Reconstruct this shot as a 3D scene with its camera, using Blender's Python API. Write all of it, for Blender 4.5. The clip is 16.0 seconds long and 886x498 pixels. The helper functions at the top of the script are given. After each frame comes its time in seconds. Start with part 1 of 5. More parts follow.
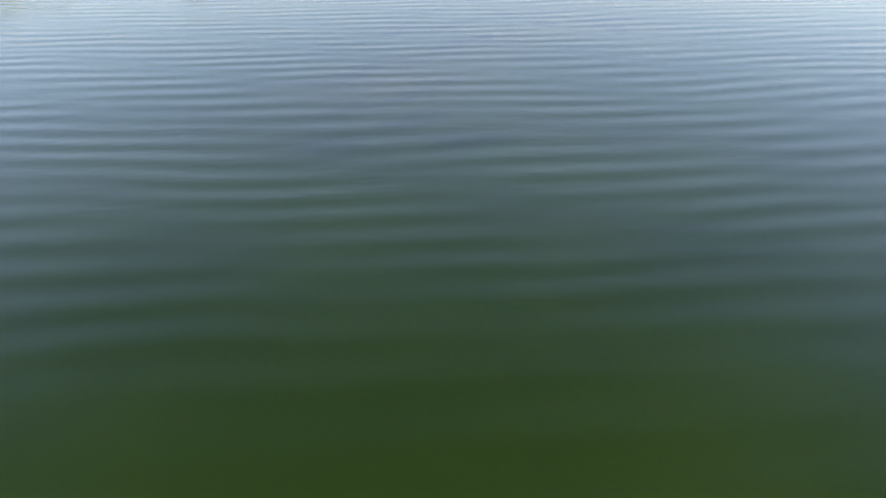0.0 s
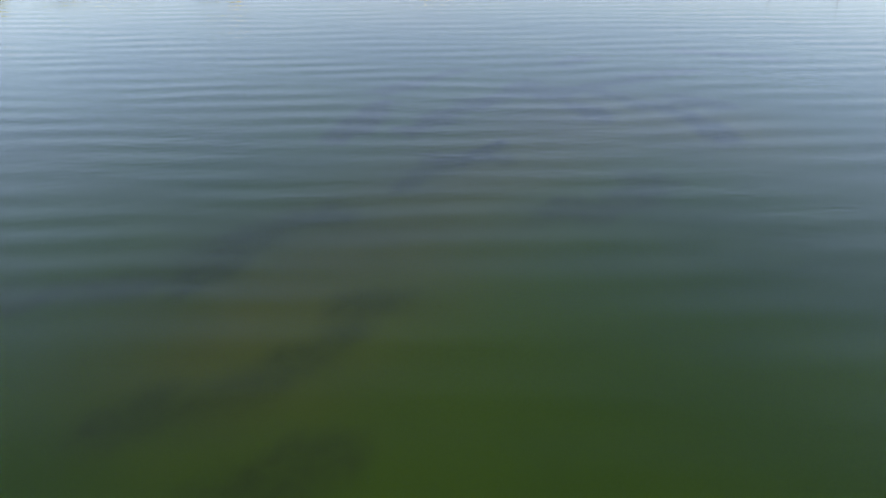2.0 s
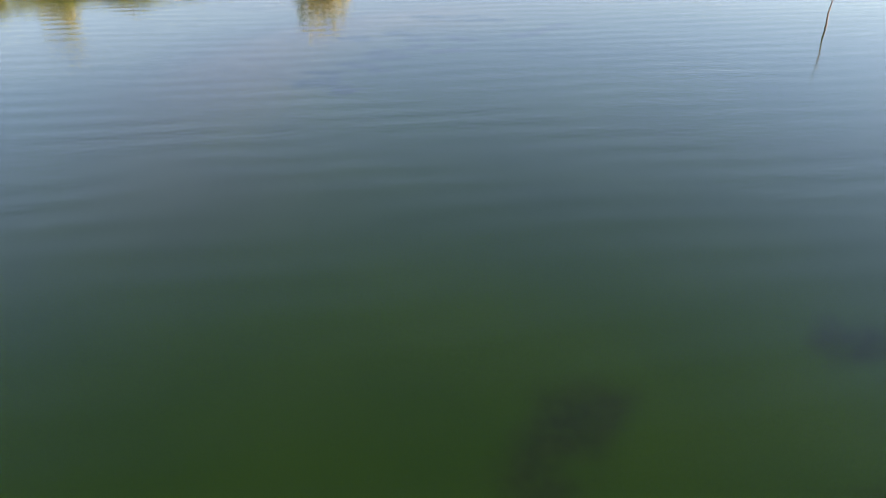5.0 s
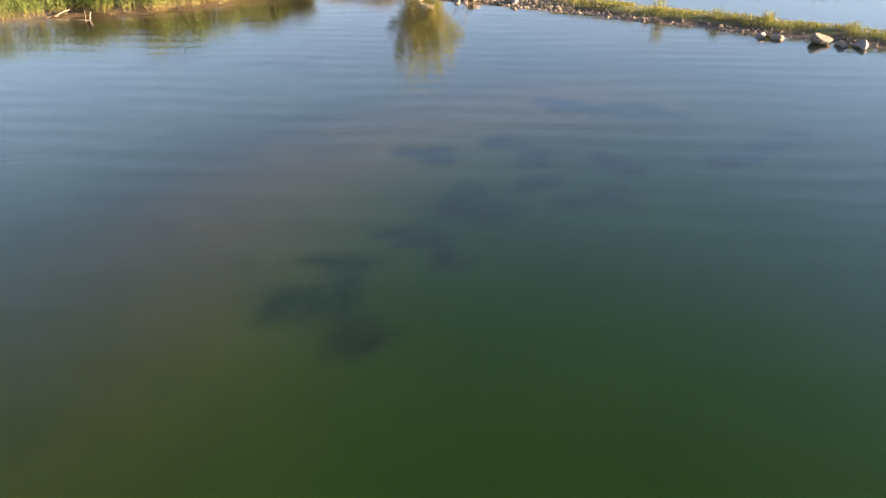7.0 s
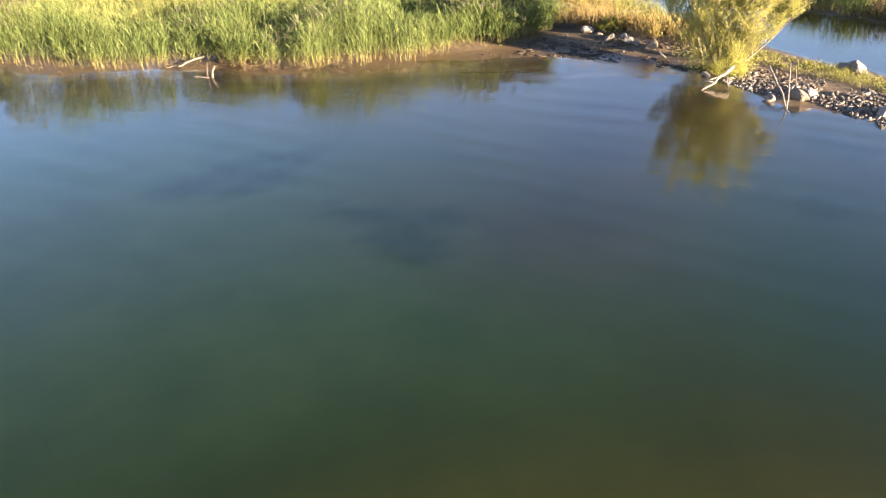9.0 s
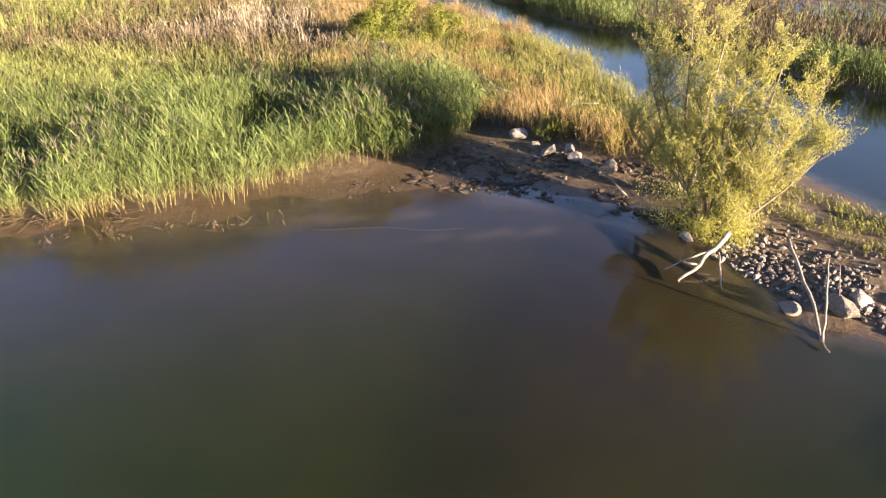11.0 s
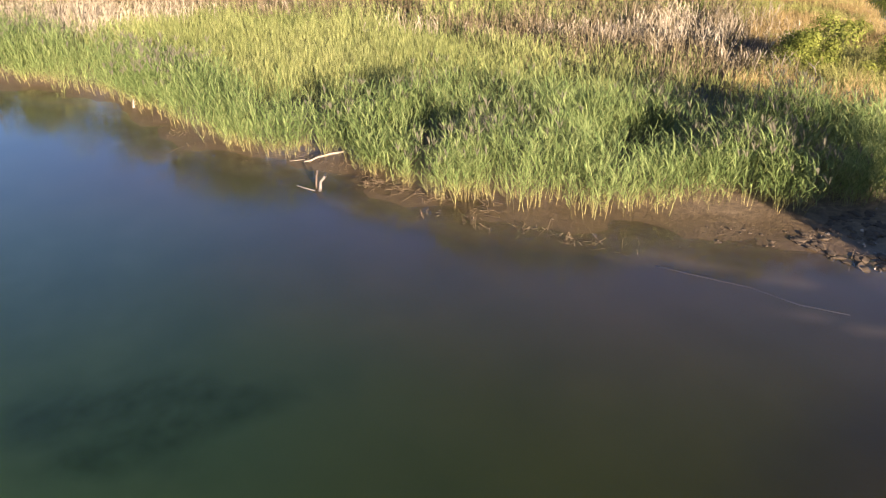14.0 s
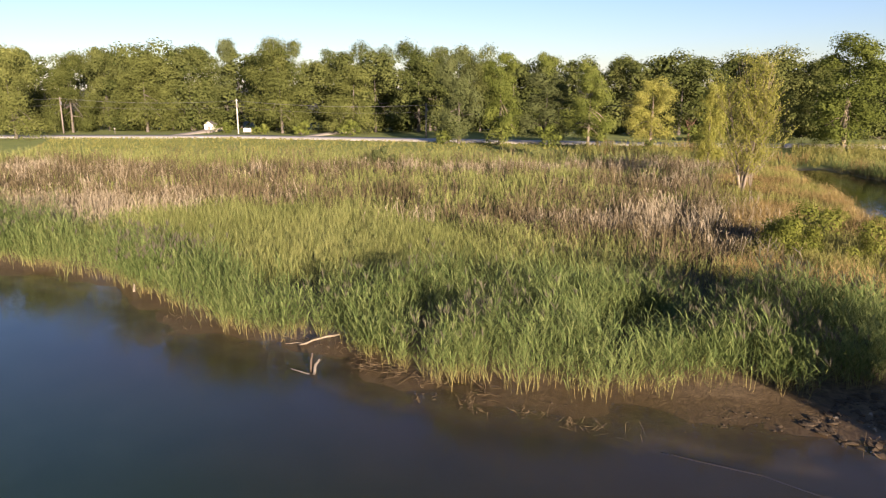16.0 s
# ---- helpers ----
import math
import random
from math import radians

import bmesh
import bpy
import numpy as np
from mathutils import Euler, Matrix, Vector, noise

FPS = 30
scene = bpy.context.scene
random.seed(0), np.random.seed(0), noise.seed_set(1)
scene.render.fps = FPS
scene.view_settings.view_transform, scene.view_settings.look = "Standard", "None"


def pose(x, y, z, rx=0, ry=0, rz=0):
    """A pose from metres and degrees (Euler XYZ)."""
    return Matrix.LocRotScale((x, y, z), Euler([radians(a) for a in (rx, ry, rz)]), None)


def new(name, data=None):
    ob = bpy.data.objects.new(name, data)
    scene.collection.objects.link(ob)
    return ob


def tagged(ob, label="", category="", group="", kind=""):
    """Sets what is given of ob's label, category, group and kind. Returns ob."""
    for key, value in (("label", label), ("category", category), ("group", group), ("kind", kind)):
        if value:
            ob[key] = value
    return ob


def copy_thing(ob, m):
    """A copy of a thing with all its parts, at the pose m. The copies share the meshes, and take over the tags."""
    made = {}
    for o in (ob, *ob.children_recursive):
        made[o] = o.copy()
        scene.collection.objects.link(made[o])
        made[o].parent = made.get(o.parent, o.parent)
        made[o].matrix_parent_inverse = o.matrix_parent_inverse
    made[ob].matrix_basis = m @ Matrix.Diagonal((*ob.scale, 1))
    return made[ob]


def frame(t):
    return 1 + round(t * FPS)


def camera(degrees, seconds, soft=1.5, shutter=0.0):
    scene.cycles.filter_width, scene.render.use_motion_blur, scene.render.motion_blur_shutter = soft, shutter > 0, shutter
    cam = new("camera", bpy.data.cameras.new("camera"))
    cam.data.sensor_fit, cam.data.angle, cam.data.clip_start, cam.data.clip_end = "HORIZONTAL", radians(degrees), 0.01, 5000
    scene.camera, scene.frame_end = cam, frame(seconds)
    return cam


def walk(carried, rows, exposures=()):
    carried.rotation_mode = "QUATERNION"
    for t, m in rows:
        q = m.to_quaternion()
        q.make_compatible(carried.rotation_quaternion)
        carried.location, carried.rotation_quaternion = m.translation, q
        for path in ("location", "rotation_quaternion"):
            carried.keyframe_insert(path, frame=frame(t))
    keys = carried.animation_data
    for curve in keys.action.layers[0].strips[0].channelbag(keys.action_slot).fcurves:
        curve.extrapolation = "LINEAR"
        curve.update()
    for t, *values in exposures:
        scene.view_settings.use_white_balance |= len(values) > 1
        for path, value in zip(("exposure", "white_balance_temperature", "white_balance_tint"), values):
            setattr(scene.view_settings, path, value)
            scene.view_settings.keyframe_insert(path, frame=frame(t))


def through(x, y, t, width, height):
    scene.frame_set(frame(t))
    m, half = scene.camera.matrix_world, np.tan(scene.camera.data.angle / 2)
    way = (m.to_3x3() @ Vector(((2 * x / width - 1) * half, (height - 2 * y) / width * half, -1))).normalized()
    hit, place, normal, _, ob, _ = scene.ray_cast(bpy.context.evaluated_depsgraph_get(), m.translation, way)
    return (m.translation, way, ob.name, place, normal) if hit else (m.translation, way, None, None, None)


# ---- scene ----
cam = camera(63.8, 16.0, soft=1.25)
PATH = [
    (0, pose(-14.08, -113.68, 11.40, 62.20, 0, -7.60)),
    (0.5, pose(-12.39, -106.85, 11.40, 62.20, 0, -7.90)),
    (1, pose(-10.69, -100.02, 11.40, 62.20, 0, -7.80)),
    (1.5, pose(-9.00, -93.18, 11.40, 62.20, 0, -6.44)),
    (2, pose(-7.21, -86.32, 11.40, 62.20, 0, -4.09)),
    (2.5, pose(-5.25, -79.48, 11.40, 62.20, 0, -4.03)),
    (3, pose(-3.31, -72.60, 11.40, 62.20, 0, -6.79)),
    (3.5, pose(-1.89, -65.65, 11.40, 62.20, 0, -10.08)),
    (4, pose(-0.92, -59.03, 11.40, 62.20, 0, -11.02)),
    (4.2, pose(-0.51, -56.40, 11.40, 62.20, 0, -11.34)),
    (6.3, pose(4.12, -27.07, 11.34, 62.16, 0, -2.42)),
    (6.5, pose(4.54, -24.13, 11.38, 62.14, 0, -1.22)),
    (7, pose(5.48, -16.95, 11.26, 62.15, 0, 1.14)),
    (7.5, pose(5.96, -9.64, 11.29, 62.05, 0, 5.12)),
    (8, pose(6.28, -2.15, 11.43, 61.87, 0, 10.23)),
    (8.5, pose(6.21, 5.20, 11.39, 61.88, 0, 22.25)),
    (9, pose(5.88, 12.49, 11.41, 62.00, 0, 25.65)),
    (9.5, pose(5.21, 19.21, 11.57, 62.09, 0, 25.83)),
    (9.7, pose(4.92, 21.93, 11.70, 62.37, 0, 25.84)),
    (11.8, pose(2.98, 34.66, 13.20, 62.37, 0, 25.07)),
    (12, pose(2.89, 34.69, 13.23, 62.40, 0, 25.34)),
    (12.3, pose(2.87, 34.70, 13.24, 62.49, 0, 33.97)),
    (12.5, pose(2.88, 34.71, 13.23, 62.50, 0, 39.87)),
    (13, pose(2.86, 34.74, 13.20, 62.42, 0, 47.89)),
    (13.5, pose(2.84, 34.76, 13.16, 62.28, 0, 53.00)),
    (14, pose(2.82, 34.80, 13.12, 62.15, 0, 57.89)),
    (14.5, pose(2.78, 34.83, 13.09, 63.99, 0, 57.82)),
    (15, pose(2.76, 34.85, 13.05, 69.51, 0, 57.78)),
    (15.5, pose(2.73, 34.87, 13.03, 73.55, 0, 57.71)),
    (16, pose(2.72, 34.88, 13.01, 76.86, 0, 57.61)),
]
walk(cam, PATH, [(0, 3.52, 9200, 17), (7.0, 3.47, 8300, 14), (8.6, 3.53, 7300, 12), (9.6, 3.35, 6900, 14), (11.8, 3.09, 6700, 16), (12.6, 3.10, 6400, 16), (13.5, 2.97, 6350, 16), (14.2, 2.95, 6350, 16), (15.0, 2.70, 6500, 16), (15.5, 2.52, 6550, 16), (16, 2.15, 6600, 16)])

# ---------------------------------------------------------------- light
SUN_TO = Vector((0.987, -0.160, 0.0)).normalized()      # ground direction towards the sun
SUN_EL = radians(11.5)
world = bpy.data.worlds.new("world")
scene.world = world
world.use_nodes = True
wn, wl = world.node_tree.nodes, world.node_tree.links
sky = wn.new("ShaderNodeTexSky")
sky.sky_type = "NISHITA"
sky.sun_disc = False
sky.sun_elevation = SUN_EL
sky.sun_rotation = math.atan2(SUN_TO.x, SUN_TO.y)
sky.air_density, sky.dust_density, sky.ozone_density = 1.0, 0.08, 2.0
veil = wn.new("ShaderNodeVectorMath")          # clear sky under a thin even veil of high cloud
veil.operation = "MULTIPLY_ADD"
veil.inputs[1].default_value = (0.395, 0.425, 0.525)
veil.inputs[2].default_value = (0.16, 0.24, 0.58)
wl.new(sky.outputs["Color"], veil.inputs[0])
wl.new(veil.outputs[0], wn["Background"].inputs["Color"])
wn["Background"].inputs["Strength"].default_value = 0.070
sun = new("sun", bpy.data.lights.new("sun", "SUN"))
sun.data.energy, sun.data.angle, sun.data.color = 5.0, radians(0.6), (1.0, 0.81, 0.63)
to = Vector((SUN_TO.x * math.cos(SUN_EL), SUN_TO.y * math.cos(SUN_EL), math.sin(SUN_EL)))
sun.rotation_mode = "QUATERNION"
sun.rotation_quaternion = to.to_track_quat("Z", "Y")

# ---------------------------------------------------------------- materials
class Mat:
    """A node material under construction."""

    def __init__(self, name):
        self.m = bpy.data.materials.new(name)
        self.m.use_nodes = True
        self.n, self.l = self.m.node_tree.nodes, self.m.node_tree.links
        self.n.clear()
        self.out = self.n.new("ShaderNodeOutputMaterial")

    def node(self, kind, **values):
        nd = self.n.new(kind)
        for k, v in values.items():
            setattr(nd, k, v)
        return nd

    def put(self, socket, value):
        if hasattr(value, "is_output"):
            self.l.new(value, socket)
        else:
            socket.default_value = value

    def pos(self):
        return self.node("ShaderNodeNewGeometry").outputs["Position"]

    def noise(self, scale, detail=4.0, rough=0.6, vector=None, stretch=None):
        nd = self.node("ShaderNodeTexNoise")
        nd.inputs["Scale"].default_value, nd.inputs["Detail"].default_value, nd.inputs["Roughness"].default_value = scale, detail, rough
        v = vector or self.pos()
        if stretch:
            mp = self.node("ShaderNodeVectorMath", operation="MULTIPLY")
            self.put(mp.inputs[0], v)
            mp.inputs[1].default_value = stretch
            v = mp.outputs[0]
        self.put(nd.inputs["Vector"], v)
        return nd.outputs["Fac"]

    def math(self, op, a, b=0.0, clamp=False):
        nd = self.node("ShaderNodeMath", operation=op, use_clamp=clamp)
        self.put(nd.inputs[0], a)
        self.put(nd.inputs[1], b)
        return nd.outputs[0]

    def ramp(self, fac, stops):
        nd = self.node("ShaderNodeValToRGB")
        e = nd.color_ramp.elements
        while len(e) < len(stops):
            e.new(0.5)
        for el, (p, c) in zip(e, stops):
            el.position, el.color = p, (*c, 1.0)
        self.put(nd.inputs["Fac"], fac)
        return nd.outputs["Color"]

    def mix(self, fac, a, b):
        nd = self.node("ShaderNodeMix", data_type="RGBA")
        self.put(nd.inputs["Factor"], fac)
        for s, v in ((nd.inputs[6], a), (nd.inputs[7], b)):
            self.put(s, v if hasattr(v, "is_output") else (*v, 1.0))
        return nd.outputs[2]

    def sep_z(self):
        nd = self.node("ShaderNodeSeparateXYZ")
        self.put(nd.inputs[0], self.pos())
        return nd.outputs["Z"]

    def attr(self, name):
        return self.node("ShaderNodeAttribute", attribute_name=name).outputs["Fac"]

    def island(self):
        return self.node("ShaderNodeNewGeometry").outputs["Random Per Island"]

    def bump(self, height, strength=0.5, distance=0.02, normal=None):
        nd = self.node("ShaderNodeBump")
        nd.inputs["Strength"].default_value, nd.inputs["Distance"].default_value = strength, distance
        self.put(nd.inputs["Height"], height)
        if normal:
            self.put(nd.inputs["Normal"], normal)
        return nd.outputs["Normal"]

    def solid(self, color, rough=0.8, normal=None, metal=0.0, spec=0.3):
        p = self.node("ShaderNodeBsdfPrincipled")
        self.put(p.inputs["Base Color"], color if hasattr(color, "is_output") else (*color, 1.0))
        self.put(p.inputs["Roughness"], rough)
        p.inputs["Metallic"].default_value = metal
        self.put(p.inputs["Specular IOR Level"], spec)
        if normal:
            self.put(p.inputs["Normal"], normal)
        self.l.new(p.outputs[0], self.out.inputs[0])
        return self.m

    def leafy(self, color, through=0.3):
        d, t, mx = self.node("ShaderNodeBsdfDiffuse"), self.node("ShaderNodeBsdfTranslucent"), self.node("ShaderNodeMixShader")
        self.put(d.inputs["Color"], color)
        self.put(t.inputs["Color"], color)
        mx.inputs[0].default_value = through
        self.l.new(d.outputs[0], mx.inputs[1])
        self.l.new(t.outputs[0], mx.inputs[2])
        self.l.new(mx.outputs[0], self.out.inputs[0])
        return self.m


def foliage(name, dark, mid, light, scale=0.25, through=0.3):
    m = Mat(name)
    f = m.math("ADD", m.math("MULTIPLY", m.island(), 0.14), m.math("ADD", m.math("MULTIPLY", m.noise(scale * 2.4, 3), 0.76), m.math("MULTIPLY", m.noise(scale * 0.4, 2), 0.2)))
    f = m.math("ADD", f, m.math("MULTIPLY", m.math("SUBTRACT", m.node("ShaderNodeObjectInfo").outputs["Random"], 0.5), 0.26))
    return m.leafy(m.ramp(f, [(0.15, dark), (0.5, mid), (0.9, light)]), through)


def reedy(name, foot, dark, mid, light, low, high, scale=0.12):
    """Stems that are dry and pale at the foot and leafy above."""
    m = Mat(name)
    f = m.math("ADD", m.math("MULTIPLY", m.island(), 0.30), m.math("ADD", m.math("MULTIPLY", m.noise(scale, 4), 0.48), m.math("MULTIPLY", m.noise(scale * 7.0, 3), 0.36)))
    leaf = m.ramp(f, [(0.2, dark), (0.5, mid), (0.85, light)])
    z = m.node("ShaderNodeMapRange")
    m.put(z.inputs["Value"], m.math("ADD", m.sep_z(), m.math("MULTIPLY", m.island(), 0.5)))
    z.inputs["From Min"].default_value, z.inputs["From Max"].default_value = low, high
    return m.leafy(m.mix(z.outputs[0], foot, leaf), 0.05)


def water_material():
    m = Mat("lake_water")
    p = m.pos()
    warp = m.node("ShaderNodeVectorMath", operation="MULTIPLY_ADD")
    wv = m.node("ShaderNodeTexNoise")
    wv.inputs["Scale"].default_value, wv.inputs["Detail"].default_value = 0.035, 2.0
    m.put(wv.inputs["Vector"], p)
    m.put(warp.inputs[0], wv.outputs["Color"])
    warp.inputs[1].default_value = (6.0, 5.0, 0.0)
    m.put(warp.inputs[2], p)
    trains = []
    for turn, scale, dist in ((4.0, 0.15, 1.8), (-5.0, 0.12, 2.4)):
        rot = m.node("ShaderNodeVectorRotate", rotation_type="Z_AXIS")
        m.put(rot.inputs["Vector"], warp.outputs[0])
        rot.inputs["Angle"].default_value = radians(turn)
        w = m.node("ShaderNodeTexWave", wave_type="BANDS", bands_direction="Y", wave_profile="SIN")
        w.inputs["Scale"].default_value, w.inputs["Distortion"].default_value = scale, dist
        w.inputs["Detail"].default_value, w.inputs["Detail Scale"].default_value = 1.0, 0.7
        m.put(w.inputs["Vector"], rot.outputs[0])
        trains.append(w.outputs["Fac"])
    gusts = m.noise(0.11, 2, 0.5, stretch=(0.45, 1.0, 1.0))
    swell_h = m.math("ADD", m.math("MULTIPLY", trains[0], gusts), m.math("MULTIPLY", trains[1], m.math("SUBTRACT", 1.0, gusts)))
    sx = m.node("ShaderNodeSeparateXYZ")
    m.put(sx.inputs[0], p)
    open_water = m.node("ShaderNodeMapRange")
    m.put(open_water.inputs["Value"], m.math("ADD", sx.outputs["Y"], m.math("MULTIPLY", m.noise(0.03, 2), 40.0)))
    open_water.inputs["From Min"].default_value, open_water.inputs["From Max"].default_value = 10.0, -80.0
    open_water.inputs["To Min"].default_value, open_water.inputs["To Max"].default_value = 0.32, 1.0
    h1 = m.math("MULTIPLY", swell_h, m.math("MULTIPLY", open_water.outputs[0], m.attr("windy")))
    fine = m.noise(1.6, 3, 0.55, stretch=(0.5, 1.6, 1.0))
    breeze = m.math("POWER", m.noise(0.06, 2), 2.0)
    h2 = m.math("MULTIPLY", fine, breeze)
    nb = m.bump(h1, 1.0, 0.026)
    nb = m.bump(h2, 1.0, 0.045, nb)
    lw = m.node("ShaderNodeLayerWeight")
    lw.inputs["Blend"].default_value = 0.5
    m.put(lw.inputs["Normal"], nb)
    gloss = m.math("ADD", m.math("MULTIPLY", m.math("POWER", lw.outputs["Facing"], 4.3), 0.985), 0.014)
    gl = m.node("ShaderNodeBsdfGlossy")
    gl.inputs["Roughness"].default_value = 0.06
    m.put(gl.inputs["Normal"], nb)
    tr = m.node("ShaderNodeBsdfTransparent")
    shallow = m.attr("shallow")
    m.put(tr.inputs["Color"], m.mix(shallow, (0.82, 0.93, 0.52), (0.97, 0.96, 0.92)))
    murk = m.node("ShaderNodeBsdfDiffuse")
    m.put(murk.inputs["Color"], m.mix(m.noise(0.05, 3), (0.00108, 0.0115, 0.00072), (0.00216, 0.0158, 0.00144)))
    body, top = m.node("ShaderNodeMixShader"), m.node("ShaderNodeMixShader")
    m.put(body.inputs[0], m.math("SUBTRACT", 0.09, m.math("MULTIPLY", shallow, 0.07)))
    m.l.new(tr.outputs[0], body.inputs[1])
    m.l.new(murk.outputs[0], body.inputs[2])
    m.l.new(gloss, top.inputs[0])
    m.l.new(body.outputs[0], top.inputs[1])
    m.l.new(gl.outputs[0], top.inputs[2])
    m.l.new(top.outputs[0], m.out.inputs[0])
    return m.m


def ground_material():
    m = Mat("ground_soil")
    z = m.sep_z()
    n1, n2, n3 = m.noise(0.35, 5), m.noise(3.0, 4), m.noise(0.08, 3)
    mud = m.ramp(n2, [(0.3, (0.044, 0.030, 0.014)), (0.55, (0.115, 0.080, 0.040)), (0.8, (0.21, 0.155, 0.085))])
    soil = m.ramp(n1, [(0.3, (0.0144, 0.0137, 0.00576)), (0.6, (0.0302, 0.0266, 0.0108)), (0.85, (0.0576, 0.0468, 0.0202))])
    lawn = m.ramp(m.noise(0.6, 4), [(0.3, (0.0864, 0.115, 0.018)), (0.7, (0.144, 0.169, 0.0324))])
    sand = m.ramp(n1, [(0.3, (0.042, 0.030, 0.012)), (0.7, (0.060, 0.042, 0.017))])
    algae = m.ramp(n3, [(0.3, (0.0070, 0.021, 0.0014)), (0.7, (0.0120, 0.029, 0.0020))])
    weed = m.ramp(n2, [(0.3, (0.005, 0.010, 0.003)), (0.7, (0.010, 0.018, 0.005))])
    # Blue-grey tint puts the reflected sky of the west bay into the bed colour.
    silt_sky = m.ramp(n1, [(0.3, (0.026, 0.038, 0.038)), (0.7, (0.038, 0.052, 0.052))])
    bed = m.mix(m.attr("silt_sky"), m.mix(m.attr("shoal"), algae, sand), silt_sky)
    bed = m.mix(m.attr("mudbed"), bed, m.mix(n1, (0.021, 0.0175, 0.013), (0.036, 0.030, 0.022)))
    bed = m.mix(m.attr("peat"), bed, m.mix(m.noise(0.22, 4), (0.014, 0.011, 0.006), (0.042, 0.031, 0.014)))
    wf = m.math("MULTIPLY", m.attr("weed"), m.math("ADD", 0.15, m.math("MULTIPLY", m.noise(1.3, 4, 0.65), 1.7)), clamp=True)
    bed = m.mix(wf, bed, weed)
    # Pale streaks: one of sand, one painting a sky reflection in sand colour.
    bed = m.mix(m.attr("line_band"), bed, m.mix(n2, (0.072, 0.0533, 0.0288), (0.137, 0.104, 0.0576)))
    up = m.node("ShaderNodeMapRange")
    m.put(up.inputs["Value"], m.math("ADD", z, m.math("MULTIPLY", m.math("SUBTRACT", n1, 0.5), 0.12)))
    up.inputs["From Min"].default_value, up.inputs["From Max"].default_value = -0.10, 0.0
    land = m.mix(m.attr("lawn"), m.mix(m.attr("mud"), soil, mud), lawn)
    soak = m.node("ShaderNodeMapRange")
    m.put(soak.inputs["Value"], m.math("ADD", z, m.math("MULTIPLY", n1, 0.12)))
    soak.inputs["From Min"].default_value, soak.inputs["From Max"].default_value = 0.06, 0.34
    land = m.mix(soak.outputs[0], m.mix(n2, (0.026, 0.018, 0.010), (0.092, 0.064, 0.033)), land)
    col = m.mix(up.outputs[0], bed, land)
    wet = m.node("ShaderNodeMapRange")
    m.put(wet.inputs["Value"], m.math("ADD", z, m.math("MULTIPLY", n1, 0.10)))
    wet.inputs["From Min"].default_value, wet.inputs["From Max"].default_value = 0.05, 0.22
    wet.inputs["To Min"].default_value, wet.inputs["To Max"].default_value = 0.30, 0.95
    nb = m.bump(m.math("MULTIPLY", m.math("ADD", m.noise(7.0, 5), n1), up.outputs[0]), 0.7, 0.06)
    rough = m.math("ADD", wet.outputs[0], m.math("MULTIPLY", m.math("SUBTRACT", 1.0, up.outputs[0]), 0.7), clamp=True)
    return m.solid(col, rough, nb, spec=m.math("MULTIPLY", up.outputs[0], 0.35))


def stone_material():
    m = Mat("field_stone")
    o = m.node("ShaderNodeObjectInfo").outputs["Random"]
    f = m.math("ADD", m.math("MULTIPLY", m.math("ADD", o, m.island()), 0.4), m.math("MULTIPLY", m.noise(4.0, 5), 0.4))
    col = m.ramp(f, [(0.15, (0.055, 0.048, 0.040)), (0.4, (0.14, 0.12, 0.098)), (0.6, (0.21, 0.175, 0.135)), (0.75, (0.21, 0.19, 0.165)), (0.95, (0.29, 0.27, 0.24))])
    spots = m.ramp(m.noise(14.0, 5, 0.7), [(0.38, (0.55, 0.52, 0.48)), (0.62, (1.0, 1.0, 1.0))])
    mul = m.node("ShaderNodeMix", data_type="RGBA", blend_type="MULTIPLY")
    mul.inputs["Factor"].default_value = 1.0
    m.put(mul.inputs[6], col)
    m.put(mul.inputs[7], spots)
    return m.solid(mul.outputs[2], 0.9, m.bump(m.noise(7.0, 6, 0.7), 0.9, 0.08))


def wood_material(name, a, b, scale=6.0):
    m = Mat(name)
    return m.solid(m.ramp(m.noise(scale, 5, stretch=(1, 1, 0.25)), [(0.3, a), (0.7, b)]), 0.85, m.bump(m.noise(14, 4, stretch=(1, 1, 0.2)), 0.5, 0.02))


def plain_material(name, a, b, scale, rough=0.9, distance=0.02):
    m = Mat(name)
    return m.solid(m.mix(m.noise(scale, 5), a, b), rough, m.bump(m.noise(scale * 5, 4), 0.4, distance))


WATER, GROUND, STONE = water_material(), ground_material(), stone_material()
REED = reedy("green_reed", (0.215, 0.165, 0.066), (0.015, 0.028, 0.010), (0.074, 0.103, 0.032), (0.185, 0.208, 0.076), 0.1, 1.2)
PLUME = foliage("reed_plume", (0.038, 0.037, 0.024), (0.070, 0.066, 0.042), (0.12, 0.112, 0.074), 0.2)
MEADOW = reedy("meadow_sedge", (0.075, 0.085, 0.022), (0.040, 0.052, 0.015), (0.112, 0.128, 0.040), (0.235, 0.235, 0.088), 0.0, 0.8, 0.12)
BROWN = reedy("brown_reed", (0.085, 0.085, 0.028), (0.026, 0.0245, 0.012), (0.078, 0.063, 0.034), (0.165, 0.132, 0.078), 0.2, 1.3, 0.06)
TAN = reedy("dry_cattail", (0.108, 0.098, 0.036), (0.108, 0.09, 0.056), (0.195, 0.162, 0.108), (0.315, 0.27, 0.19), 0.1, 1.0, 0.1)
ORANGE = reedy("rusty_grass", (0.085, 0.07, 0.028), (0.055, 0.040, 0.017), (0.155, 0.110, 0.044), (0.28, 0.22, 0.10), 0.0, 0.45, 0.15)
YGREEN = reedy("yellow_grass", (0.075, 0.075, 0.024), (0.036, 0.044, 0.013), (0.125, 0.128, 0.037), (0.27, 0.245, 0.085), 0.0, 0.45, 0.15)
